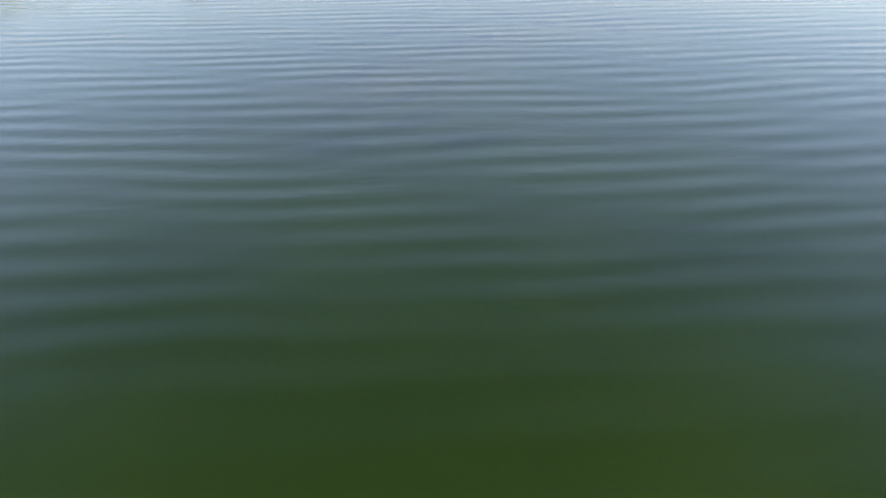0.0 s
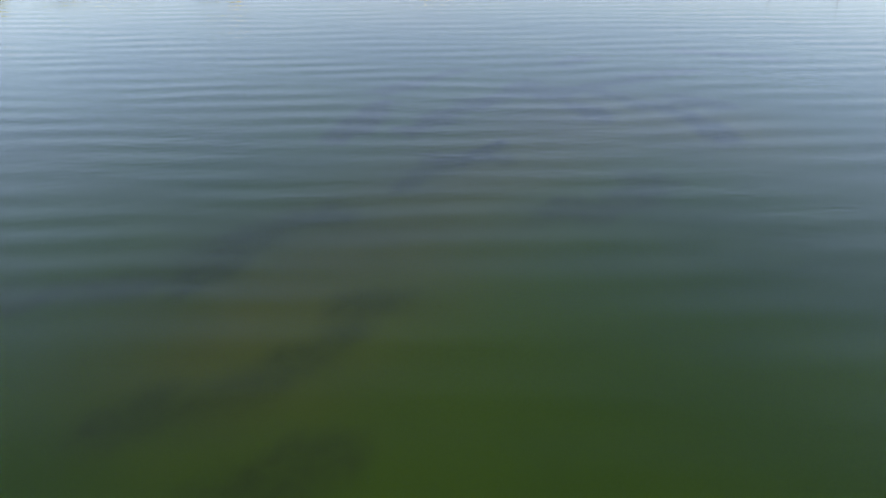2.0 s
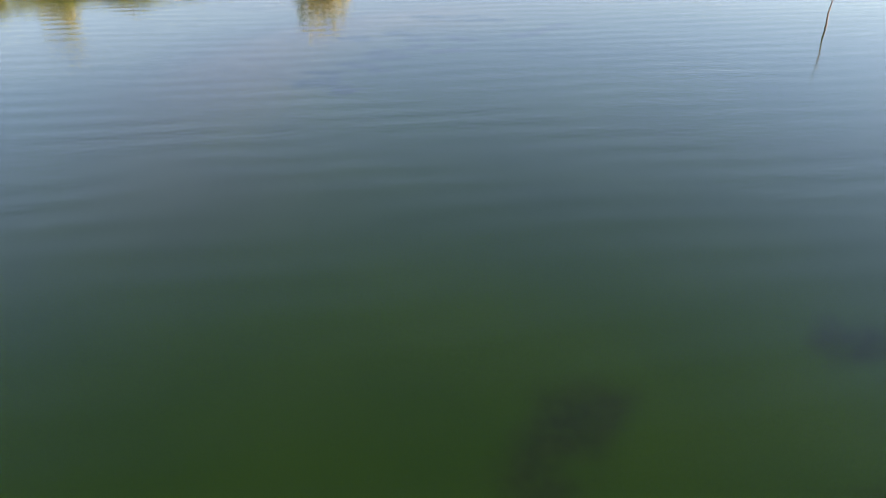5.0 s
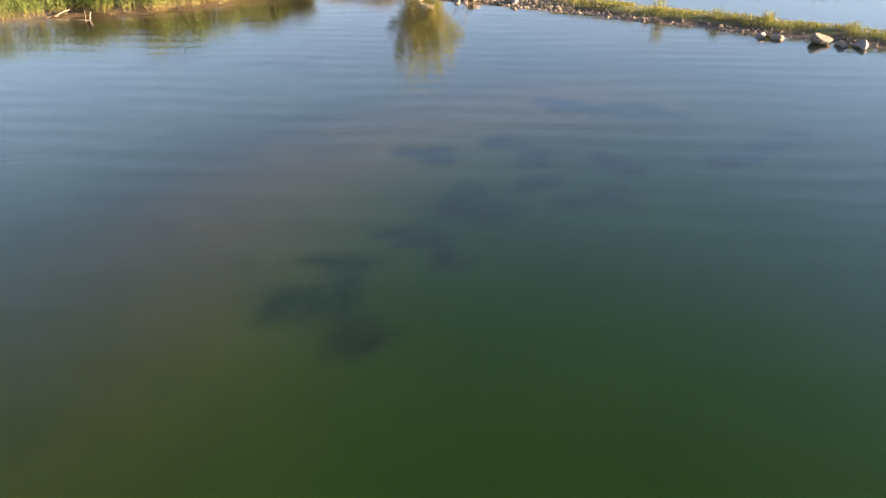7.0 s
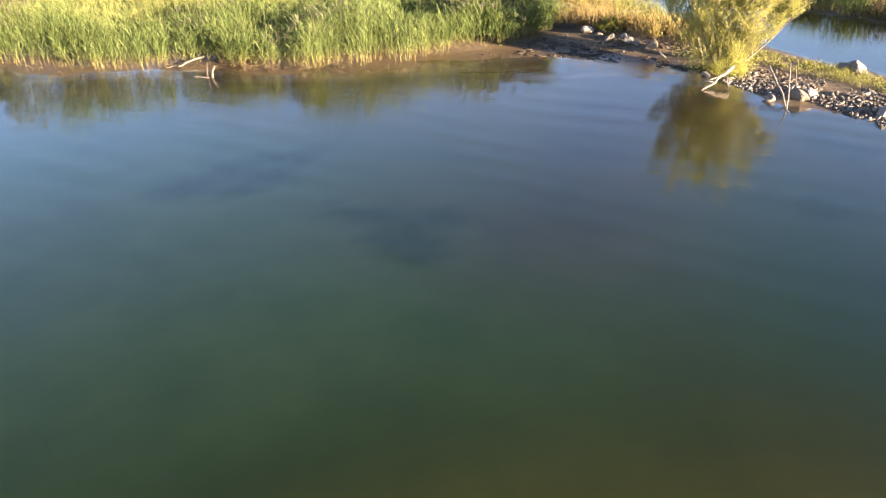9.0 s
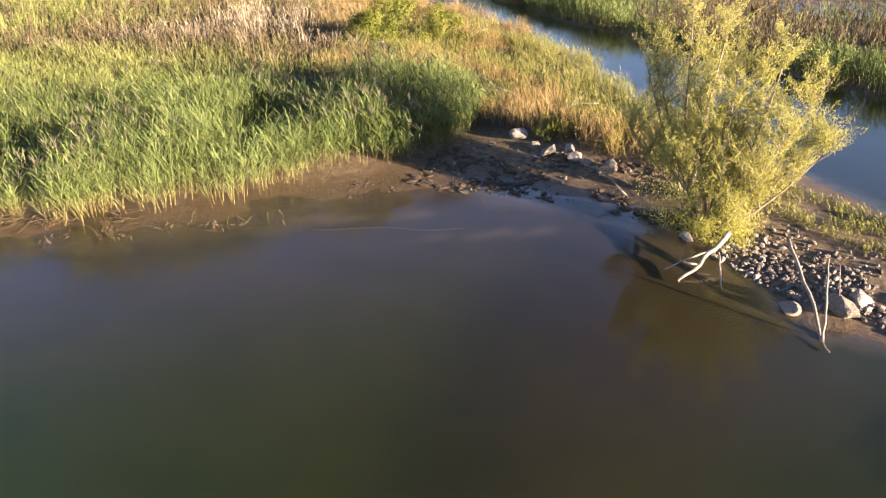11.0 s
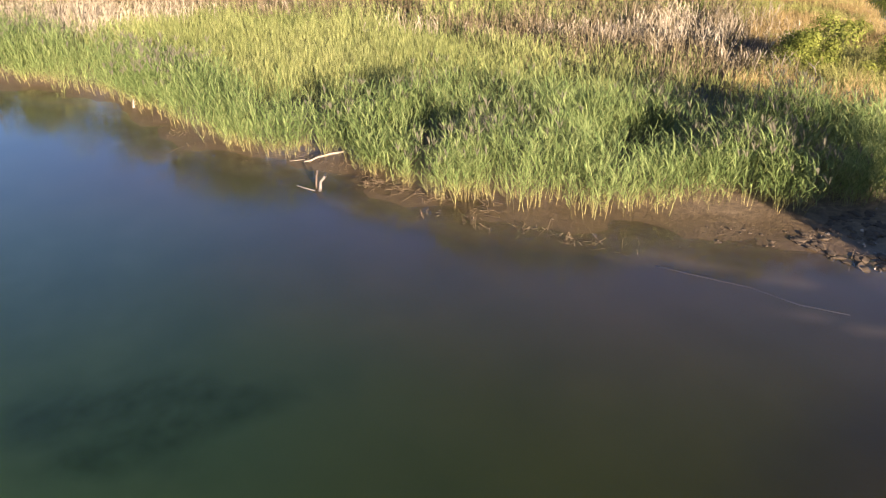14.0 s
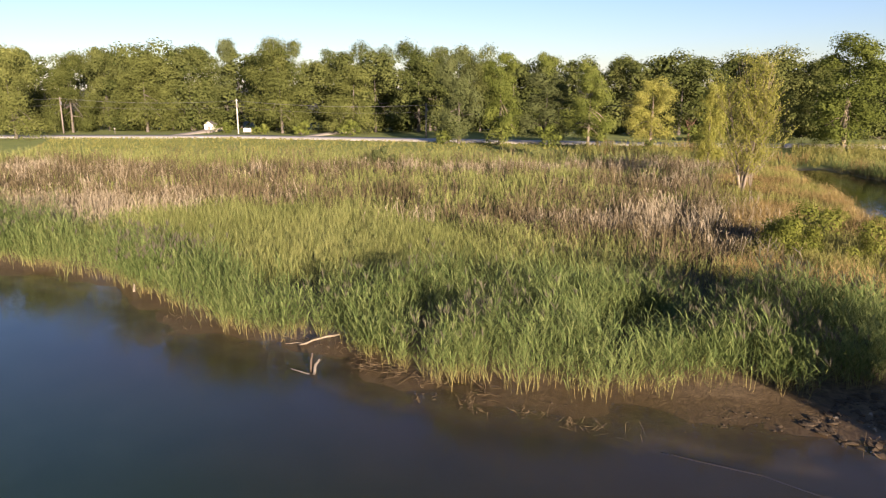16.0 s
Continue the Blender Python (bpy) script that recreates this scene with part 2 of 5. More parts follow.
LEAF_OAK = foliage("oak_leaves", (0.020, 0.026, 0.008), (0.070, 0.080, 0.023), (0.145, 0.155, 0.048), 0.15, 0.08)
LEAF_DARK = foliage("dark_leaves", (0.014, 0.020, 0.007), (0.049, 0.060, 0.018), (0.11, 0.118, 0.038), 0.15, 0.08)
LEAF_GREY = foliage("grey_green_leaves", (0.034, 0.042, 0.016), (0.064, 0.076, 0.029), (0.11, 0.122, 0.047), 0.15, 0.12)
LEAF_BRIGHT = foliage("bright_leaves", (0.036, 0.048, 0.011), (0.082, 0.100, 0.023), (0.150, 0.165, 0.042), 0.2, 0.2)
LEAF_YELLOW = foliage("yellow_leaves", (0.101, 0.108, 0.0216), (0.194, 0.198, 0.0432), (0.302, 0.288, 0.0864), 0.3, 0.4)
LEAF_WILLOW = foliage("willow_leaves", (0.20, 0.20, 0.05), (0.31, 0.305, 0.082), (0.43, 0.405, 0.14), 0.6, 0.45)
LEAF_BUSH = foliage("bush_leaves", (0.036, 0.0468, 0.0101), (0.0936, 0.108, 0.0216), (0.18, 0.18, 0.0432), 0.6, 0.22)
BARK = wood_material("grey_bark", (0.055, 0.047, 0.038), (0.125, 0.108, 0.088))
PALE_BARK = wood_material("pale_bark", (0.101, 0.0792, 0.054), (0.202, 0.166, 0.122))
DRIFT = wood_material("bleached_driftwood", (0.115, 0.0936, 0.0684), (0.245, 0.212, 0.166))
DARKWOOD = wood_material("wet_dark_wood", (0.0216, 0.0158, 0.0115), (0.0648, 0.0468, 0.0324))
ASPHALT = plain_material("worn_asphalt", (0.36, 0.335, 0.29), (0.46, 0.43, 0.375), 0.8)
GRAVEL = plain_material("pale_gravel", (0.30, 0.26, 0.20), (0.42, 0.37, 0.29), 2.0)
STALK = wood_material("old_stalks", (0.026, 0.018, 0.010), (0.115, 0.082, 0.042))
POLE_WOOD = wood_material("pole_wood", (0.302, 0.281, 0.245), (0.418, 0.396, 0.353), 3.0)
DARK_POLE = wood_material("weathered_pole_wood", (0.101, 0.0864, 0.072), (0.173, 0.151, 0.13), 3.0)
WIRE = plain_material("wire_metal", (0.072, 0.072, 0.072), (0.115, 0.115, 0.115), 5.0, 0.5)
WHITE = plain_material("white_siding", (0.40, 0.39, 0.37), (0.50, 0.49, 0.46), 1.5, 0.6)
ROOF = plain_material("grey_shingles", (0.072, 0.0684, 0.0648), (0.115, 0.108, 0.104), 2.0)

# ---------------------------------------------------------------- mesh helpers
rng = np.random.default_rng(7)


def vnoise(x, y, scale, seed=0):
    """Smooth value noise over the plan, 0 to 1."""
    table = np.random.default_rng(seed).random((256, 256))
    u, v = np.asarray(x) * scale, np.asarray(y) * scale
    i, j = np.floor(u).astype(int), np.floor(v).astype(int)
    a, b = u - i, v - j
    a, b = a * a * (3 - 2 * a), b * b * (3 - 2 * b)
    g = lambda p, q: table[p % 256, q % 256]
    return (g(i, j) * (1 - a) + g(i + 1, j) * a) * (1 - b) + (g(i, j + 1) * (1 - a) + g(i + 1, j + 1) * a) * b


def raw_mesh(name, verts, faces, mat, smooth=False):
    """verts (n,3) and faces (m,k) as arrays."""
    verts, faces = np.ascontiguousarray(verts, dtype=np.float32), np.ascontiguousarray(faces, dtype=np.int32)
    me = bpy.data.meshes.new(name)
    k = faces.shape[1]
    me.vertices.add(len(verts))
    me.vertices.foreach_set("co", verts.ravel())
    me.loops.add(faces.size)
    me.loops.foreach_set("vertex_index", faces.ravel())
    me.polygons.add(len(faces))
    me.polygons.foreach_set("loop_start", np.arange(len(faces), dtype=np.int32) * k)
    me.polygons.foreach_set("use_smooth", np.full(len(faces), smooth))
    me.materials.append(mat)
    me.update(calc_edges=True)
    me.validate()
    return me


def bm_mesh(name, bm, mat, smooth=True):
    me = bpy.data.meshes.new(name)
    bm.to_mesh(me)
    bm.free()
    me.materials.append(mat)
    for f in me.polygons:
        f.use_smooth = smooth
    return me


def part(name, data, parent, label=""):
    ob = new(name, data)
    ob.parent = parent
    return tagged(ob, label)


def thing(name, at, label, category, group="", kind=""):
    ob = new(name)
    ob.empty_display_size = 0.3
    ob.matrix_basis = Matrix.Translation(at)
    return tagged(ob, label, category, group, kind)


def tube(bm, pts, radii, sides=7, wobble=0.0, seed=0):
    """A tapered tube along a bent line."""
    rr = random.Random(seed)
    pts = [Vector(p) for p in pts]
    rings = []
    for i, p in enumerate(pts):
        d = (pts[min(i + 1, len(pts) - 1)] - pts[max(i - 1, 0)]).normalized()
        a = d.orthogonal().normalized() if abs(d.z) > 0.9 else d.cross(Vector((0, 0, 1))).normalized()
        b = d.cross(a)
        rings.append([bm.verts.new(p + (a * math.cos(t) + b * math.sin(t)) * radii[i] * (1 + wobble * (rr.random() - 0.5)))
                      for t in (2 * math.pi * k / sides for k in range(sides))])
    for r, s in zip(rings, rings[1:]):
        for k in range(sides):
            bm.faces.new((r[k], r[(k + 1) % sides], s[(k + 1) % sides], s[k]))
    bm.faces.new(rings[0][::-1])
    bm.faces.new(rings[-1])


def bent(p, d, length, rise, steps, jitter, rr):
    """A line that starts at p along d and bends."""
    pts, d = [Vector(p)], Vector(d).normalized()
    for _ in range(steps):
        d = (d + Vector((rr.uniform(-1, 1), rr.uniform(-1, 1), rr.uniform(-1, 1))) * jitter + Vector((0, 0, rise))).normalized()
        pts.append(pts[-1] + d * (length / steps))
    return pts


def leaf_quads(c, axis, nrm, length, width):
    """Pointed leaves: centres, long axes, normals, sizes, as arrays."""
    side = np.cross(axis, nrm)
    side /= np.linalg.norm(side, axis=1, keepdims=True) + 1e-9
    L, W = length[:, None] / 2, width[:, None] / 2
    v = np.stack([c - axis * L, c + side * W - axis * L * 0.1, c + axis * L, c - side * W - axis * L * 0.1], axis=1)
    return v.reshape(-1, 3), np.arange(len(c) * 4).reshape(-1, 4)


def unit(n, r):
    v = r.normal(size=(n, 3))
    return v / np.linalg.norm(v, axis=1, keepdims=True)


def inside(poly, x, y):
    px, py = np.asarray(poly, float).T
    qx, qy = np.roll(px, -1), np.roll(py, -1)
    hit = np.zeros(np.shape(x), bool)
    for a, b, c, d in zip(px, py, qx, qy):
        if b != d:
            hit ^= ((b > y) != (d > y)) & (x < (c - a) * (y - b) / (d - b) + a)
    return hit


def line_distance(pts, x, y, closed=False):
    best = np.full(np.shape(x), 1e9)
    pts = list(pts) + ([pts[0]] if closed else [])
    for (a, b), (c, d) in zip(pts, pts[1:]):
        k = np.clip(((x - a) * (c - a) + (y - b) * (d - b)) / ((c - a) ** 2 + (d - b) ** 2), 0, 1)
        best = np.minimum(best, np.hypot(x - a - k * (c - a), y - b - k * (d - b)))
    return best


# ---------------------------------------------------------------- plan of the shore
SHORE = [(-1500, -500), (-400, -150), (-150, -5), (-90, 20), (-57, 32), (-49.5, 37.6), (-45.5, 40.6), (-39.1, 41.2), (-35.6, 41.8), (-33, 44), (-30.1, 46.2),
         (-27, 48.2), (-24.7, 48), (-21.7, 49), (-18.4, 50.8), (-15.2, 54.0), (-13.5, 56.6), (-12.2, 58.5), (-9.7, 60.8), (-6.4, 61.5), (-4.1, 61.7),
         (-1.7, 61.6), (0.9, 59.7), (2.3, 58.3), (4.6, 56.7), (6.2, 55.2), (7.6, 55.4)]
SPIT_NEAR = [(11.9, 53.4), (17.3, 50), (21.8, 46.4), (25.1, 44.6), (29.5, 41.2), (35.4, 37.2), (41, 33.2), (46, 29)]
SPIT_FAR = [(49, 29), (48, 34), (45, 37.5), (39.2, 41.5), (35.4, 44.3), (30, 48.5), (23.6, 53), (18.6, 57.4), (14.7, 60.8), (10.5, 65.8), (7, 68.2), (2, 72.5)]
INLET_WEST = [(-6.3, 81.8), (-10, 88.5), (-18.5, 97), (-24.3, 101.6), (-30.6, 104.4), (-36, 111), (-41, 117.2), (-49, 124.3), (-61, 139)]
INLET_EAST = [(-58, 142), (-45.2, 135), (-31.2, 119), (-20.7, 107.1), (-7.6, 98.4), (-2.7, 96), (4.5, 90), (9.4, 86.4), (25, 79), (60, 72), (150, 60), (500, 20), (1500, -300)]
LAND = SHORE + SPIT_NEAR + SPIT_FAR + INLET_WEST + INLET_EAST + [(1500, 1500), (-1500, 1500)]
INLET = SPIT_FAR + INLET_WEST + INLET_EAST[:10]
POOL = [(1, 124), (5, 119), (12, 120.5), (20, 124), (14, 130.5), (4, 128)]
BAR = [(-5, -14), (-6, 0), (-4.5, 9), (-2, 15), (3, 20.5), (9, 24.5), (16, 26), (24, 25)]
BAR_OUTER = [(-12, -68), (-5, -57), (1, -50), (6, -45), (10, -49)]
ROAD_LINE = [(-420, -330), (-181.6, 48.1), (-159.5, 82.9), (-125.6, 115.7), (-91.4, 149.3), (-75.7, 169.3), (60, 330)]
WEED_FAR = [[(-14.9, -71.8), (-13.5, -71.2), (-11, -70.3), (-7.9, -66.1)], [(-11.5, -74.6), (-9.2, -73.5)], [(-8.9, -78.1), (-6.2, -78.2)], [(-22, -65.6), (-16.4, -64.6)], [(-15.8, -78), (-14.6, -77.3)], [(-14.7, -64.5), (-12.9, -61.6), (-10.9, -59.2), (-9.6, -59.3)],
            [(-6.6, -56.3), (-5.3, -54), (-3.3, -53.1)], [(-0.6, -59.6), (2, -59.4), (4.7, -56.7)]]
WEED_OUTER = [[(-6.1, -48.5), (-4.4, -46.4), (-2.4, -43.8), (0.1, -41.7), (1.7, -39.5), (3.2, -42.7)], [(-7.6, -40.3), (-4.8, -37.5), (-2.7, -35.4)], [(4.5, -41), (6.7, -40.3), (8.9, -38.4), (14, -36.3)], [(3.9, -45), (4.5, -46.7)],
              [(8, -44.9), (9.5, -46.8), (10, -49), (10.2, -51.9)], [(-4.9, -53.5), (-2.6, -53), (-2, -51.6)], [(-10, -49), (-9.1, -47.4), (-7.8, -42.9)], [(16.5, -30), (21.8, -33.2)], [(5.9, -40.5), (6.9, -42.9)], [(10.8, -43.4), (12.5, -45.2)], [(5.1, -33.8), (7.9, -31.4)]]
WEED_BAR = [[(0, 2.2), (1.4, 2.5), (2, 4.6), (0.8, 5.1)], [(2.8, 7.4), (4.5, 7.1), (5.2, 5.7)], [(5.3, 10.6), (7.2, 10.3)], [(2.6, 0.9), (2.8, 0.8)], [(14.8, 22.3), (11.5, 23.9)], [(18.5, 15.6), (23.5, 19)],
            [(8, 17.8), (9.1, 16.6), (9.1, 15.2)], [(10.8, 23.6), (12.7, 22.5), (14.8, 23.2)], [(16.2, 23.2), (17.7, 22.1)], [(5, 9.8), (7.5, 10.1)], [(5.7, 11.6), (6.9, 11.5), (9.7, 12.8)], [(12.6, 15.8), (13.5, 14.4)], [(3.5, 15.9), (4.5, 15.8)], [(10.2, 10.9), (12.2, 11.1)]]
# First run is pale sand, second a sky reflection painted on the bed.
SAND_SKY_STREAKS = [[(-14.2, 54.7), (-13, 55.3), (-11.4, 56.3), (-10.1, 57.2), (-9.2, 57.9)], [(-8.7, 55.8), (-6.5, 56.9), (-5.2, 57.9), (-3.5, 58.8)]]
WEED_BAY = [[(7.3, 42.9), (8.3, 42.1)], [(8.5, 50.5), (9.5, 49.5)], [(-6.5, 33.2), (-4.9, 33)], [(-9.1, 34.3), (-4.6, 36.2)], [(-16.9, 33.5), (-15.5, 37.2)], [(-14.6, 34.6), (-14.2, 36.4)], [(-14.3, 37.7), (-14.3, 39.1)]]


def land_side(x, y):
    """Metres inland of the water's edge; negative over water."""
    d = line_distance(LAND, x, y, True)
    d = np.where(inside(LAND, x, y), d, -d)
    p = line_distance(POOL, x, y, True)
    p = np.where(inside(POOL, x, y), -p, p)
    return np.minimum(d, p)


def ground_height(x, y):
    x, y = np.asarray(x, float), np.asarray(y, float)
    d = land_side(x, y) + (vnoise(x, y, 0.45, 3) - 0.5) * 0.9 + (vnoise(x, y, 1.5, 4) - 0.5) * 0.4
    line_band = np.exp(-(line_distance(SPIT_NEAR, x, y) / 7.0) ** 2)
    flat = np.clip((-2 - x) / 4, 0, 1) * np.clip((x + 60) / 10, 0, 1)
    low = 0.012 * d + 0.0062 * d * d + 0.15 * (vnoise(x, y, 0.33, 6) * 0.7 + vnoise(x, y, 0.9, 8) * 0.3 - 0.5) * np.clip(d, 0, 1)
    low = flat * low + (1 - flat) * 0.055 * d
    land = np.where(d < 4, low, 0.16 + 0.06 * (1 - flat) + 0.4 * (1 - np.exp(-(d - 4) / 8))) + line_band * np.clip(d, 0, 2.5) * 0.16
    bank = np.exp(-(((x + 3) / 7) ** 2 + ((y - 67) / 6) ** 2)) * np.clip(d - 1, 0, 5) * 0.09
    rd = line_distance(ROAD_LINE, x, y)
    land = land + bank + 0.55 * np.clip((30 - rd) / 25, 0, 1) + 0.06 * (vnoise(x, y, 0.9, 5) - 0.5)
    deep = 1.15 * (1 - np.exp(d / 13.0))
    shoal = shoal_at(x, y)
    deep = deep * (1 - 0.5 * shoal)
    return np.where(d > 0, land, -deep - 0.02)


def shoal_at(x, y):
    a = 0.82 * np.exp(-(line_distance(BAR, x, y) / 6.2) ** 2) * np.clip((y + 14) / 22, 0.25, 1) * np.clip((24 - x) / 12, 0.2, 1)
    b = 0.22 * np.exp(-(line_distance(BAR_OUTER, x, y) / 5.0) ** 2)
    c = np.clip(1 + land_side(x, y) / 17.0, 0, 1) * np.clip((y - 30) / 10, 0, 1) * np.clip((32 - x) / 12, 0, 1) * np.clip((8 - x) / 8, 0.35, 1)
    return np.clip(np.maximum(np.maximum(a, b), c) * (0.75 + 0.5 * vnoise(x, y, 0.12, 9)), 0, 1)


def silt_sky_at(x, y):
    """Dark silty bed in the still bay, with sky reflection painted in, giving way to sand towards the spit."""
    bay = np.clip((y - 13 + 1.3 * np.clip(-x - 2, 0, 8)) / 14, 0, 1) * np.clip((9 - x) / 8, 0, 1) * np.clip((x + 75) / 20, 0, 1)
    inner = 1 - np.clip((x + 28) / 8, 0, 1) * np.clip((y - 36) / 10, 0, 0.85)
    return np.clip(bay * inner * (1 - shoal_at(x, y)) * (0.7 + 0.5 * vnoise(x, y, 0.1, 10)), 0, 0.95)


def steps(lo, hi, fine_lo, fine_hi, fine):
    out = list(np.arange(fine_lo, fine_hi, fine))
    a, s = fine_hi, fine
    up = []
    while a < hi:
        up.append(a)
        s = min(s * 1.09, 60)
        a += s
    a, s, down = fine_lo, fine, []
    while a > lo:
        s = min(s * 1.09, 60)
        a -= s
        down.append(a)
    return np.array(sorted(down) + out + up + [hi])


def build_ground():
    xs, ys = steps(-1500, 1500, -58, 44, 0.75), steps(-1500, 1500, -78, 104, 0.75)
    X, Y = np.meshgrid(xs, ys)
    x, y = X.ravel(), Y.ravel()
    z = ground_height(x, y)
    n, m = len(xs), len(ys)
    i = (np.arange(m - 1)[:, None] * n + np.arange(n - 1)[None, :]).ravel()
    me = raw_mesh("ground", np.stack([x, y, z], 1), np.stack([i, i + 1, i + n + 1, i + n], 1), GROUND, True)
    d = land_side(x, y)
    weed = np.zeros(len(x))
    near = (x > -45) & (x < 45) & (y > -85) & (y < 60)
    for k, run in enumerate(WEED_FAR + WEED_OUTER + WEED_BAR + WEED_BAY):
        half = (0.70 if run in WEED_BAR else 0.85) + 0.35 * ((k * 37) % 10) / 10
        q = line_distance(run, x[near], y[near]) + (vnoise(x[near], y[near], 1.1, 20 + k) - 0.5) * 1.2
        weed[near] = np.maximum(weed[near], np.clip(1.9 - 1.5 * q / half, 0, 1) * (0.6 if run in WEED_BAY else 0.6 if run in WEED_FAR else 1.0))
    line_band = np.zeros(len(x))
    for run in SAND_SKY_STREAKS:
        q = line_distance(run, x[near | (y > 55)], y[near | (y > 55)]) + (vnoise(x[near | (y > 55)], y[near | (y > 55)], 0.8, 77) - 0.5) * 0.5
        line_band[near | (y > 55)] = np.maximum(line_band[near | (y > 55)], 0.45 * np.clip(1.6 - q / 0.25, 0, 1))
    rd = line_distance(ROAD_LINE, x, y)
    north = inside(ROAD_LINE + [(-900, 900)], x, y)
    lawn = np.clip((52 - rd) / 6, 0, 1)
    lawn = np.where(~north & (rd > 12), lawn * np.clip((50 - rd) / 5, 0, 1), lawn)
    mud = np.clip(1.0 - (d - 5.0) / 3.0, 0, 1)
    spit = (x > 14) & (x < 50) & (y < 62)
    lawn = np.where(spit, 0.75 * np.clip((d - 0.9) / 0.8, 0, 1) * np.clip(2.2 * vnoise(x, y, 0.6, 64) - 0.2, 0, 1), lawn)
    # In the inlet, peat darkens the bed in place of dark tree reflections.
    for name, val in (("peat", 0.9 * np.clip((x + 14) / 12, 0, 1) * np.clip((9 - x) / 8, 0.25, 1) * np.clip((y - 29 + 5 * np.clip((x - 2) / 5, 0, 1)) / 7, 0, 1) * np.clip((34 - x) / 8, 0, 1) * np.clip(-d / 3.0, 0, 1) * ~inside(INLET, x, y) + 0.9 * inside(INLET, x, y)), ("weed", weed), ("line_band", line_band), ("shoal", shoal_at(x, y)), ("silt_sky", silt_sky_at(x, y)), ("lawn", lawn), ("mudbed", np.where(inside(INLET, x, y), 0.25, 1) * np.clip(1.1 + d / 9.0, 0, 1) * np.clip((60 - np.abs(x + 25)) / 10, 0, 1) * np.clip((10 - x) / 8, 0.2, 1) * 0.9), ("mud", np.where((y > 74) | (x > 12), 0.25 * mud, mud))):
        me.attributes.new(name, "FLOAT", "POINT").data.foreach_set("value", val.astype(np.float32))
    return tagged(new("ground", me), "muddy shore, grassy marsh ground and dark weedy lake bed", "ground", kind="structure")


ground = build_ground()
gx, gy = steps(-1500, 1500, -70, 60, 1.5), steps(-1500, 1500, 10, 100, 1.5)
X, Y = np.meshgrid(gx, gy)
i = (np.arange(len(gy) - 1)[:, None] * len(gx) + np.arange(len(gx) - 1)[None, :]).ravel()
me = raw_mesh("water", np.stack([X.ravel(), Y.ravel(), np.zeros(X.size)], 1), np.stack([i, i + 1, i + len(gx) + 1, i + len(gx)], 1), WATER, True)
me.attributes.new("shallow", "FLOAT", "POINT").data.foreach_set("value", (np.clip(1.15 + land_side(X.ravel(), Y.ravel()) / 15.0, 0, 1) * np.where(inside(INLET, X.ravel(), Y.ravel()), 0.1, 1)).astype(np.float32))
me.attributes.new("windy", "FLOAT", "POINT").data.foreach_set("value", np.where(inside(INLET, X.ravel(), Y.ravel()), 0.08, 1.0).astype(np.float32))
water = new("water", me)
tagged(water, "calm rippled green lake water reflecting the pale sky", "water", kind="structure")


def ribbon(name, line, half, z, mat, label, category):
    pts = [Vector((*p, 0)) for p in line]
    fine = []
    for a, b in zip(pts, pts[1:]):
        k = max(2, int((b - a).length / 4))
        fine += [a.lerp(b, t / k) for t in range(k)]
    fine.append(pts[-1])
    bm = bmesh.new()
    rows = []
    for j, p in enumerate(fine):
        d = (fine[min(j + 1, len(fine) - 1)] - fine[max(j - 1, 0)]).normalized()
        s = Vector((d.y, -d.x, 0))
        row = []
        for o, dz in ((-half - 0.4, -0.35), (-half, 0), (0, 0.05), (half, 0), (half + 0.4, -0.35)):
            q = p + s * o
            row.append(bm.verts.new((q.x, q.y, z + dz)))
        rows.append(row)
    for r, s in zip(rows, rows[1:]):
        for k in range(4):
            bm.faces.new((r[k], r[k + 1], s[k + 1], s[k]))
    return tagged(new(name, bm_mesh(name, bm, mat)), label, category, kind="structure")


ribbon("driveway", [(-170, 71), (-181, 80), (-196, 90)], 1.9, 1.20, GRAVEL, "pale gravel driveway off the road", "driveway")
ribbon("driveway", [(-150, 95), (-160, 106), (-172, 118)], 1.7, 1.20, GRAVEL, "pale gravel driveway off the road", "driveway")
ribbon("road", ROAD_LINE, 4.6, 1.22, ASPHALT, "pale worn asphalt lakeside road", "road")

# ---------------------------------------------------------------- reeds and grasses
REED_BED = [(-100, 17), (-80, 25.5), (-56.8, 34.5), (-52.8, 37.9), (-47.5, 40.8), (-40.3, 42.9), (-34, 44.4), (-31, 45.9), (-29.4, 49.2), (-25.4, 48.5), (-22.2, 50), (-19.9, 52.6),
            (-17.4, 54.5), (-15.6, 58.3), (-14.2, 60.5), (-12.6, 62.5), (-11, 66.5), (-11.8, 70), (-14, 73), (-19, 71), (-22, 66.5), (-24.5, 62), (-27.5, 58.8), (-31.5, 55), (-34, 51.5), (-35, 48.3), (-38.8, 46.2),
            (-43.5, 44.6), (-50, 42.4), (-62, 37.5), (-80, 30.5), (-100, 23)]
MEADOW_AREA = [(-43.5, 45), (-38.8, 47), (-35.5, 49.5), (-34.5, 52), (-31.8, 55.6), (-27.8, 59.4), (-24.6, 62.6), (-22, 67), (-19, 71.5), (-24, 72), (-27, 70), (-38, 71), (-50, 67), (-63, 62), (-68, 50), (-62, 38.5), (-50, 43)]
RIDGE_AREA = [(-14, 74.5), (-11.8, 70), (-10.3, 68.6), (-8.6, 68.1), (-6.2, 67.1), (-3, 65.9), (0.4, 64.9), (2, 67), (3, 71), (-5.8, 80.5), (-9.5, 87), (-18, 95.5), (-24, 100.5), (-30.5, 103), (-36, 109.5), (-41, 116), (-49, 123), (-58, 134),
              (-62, 124), (-52, 108), (-40, 94), (-32, 86), (-27, 78), (-24, 67.5), (-19, 73)]
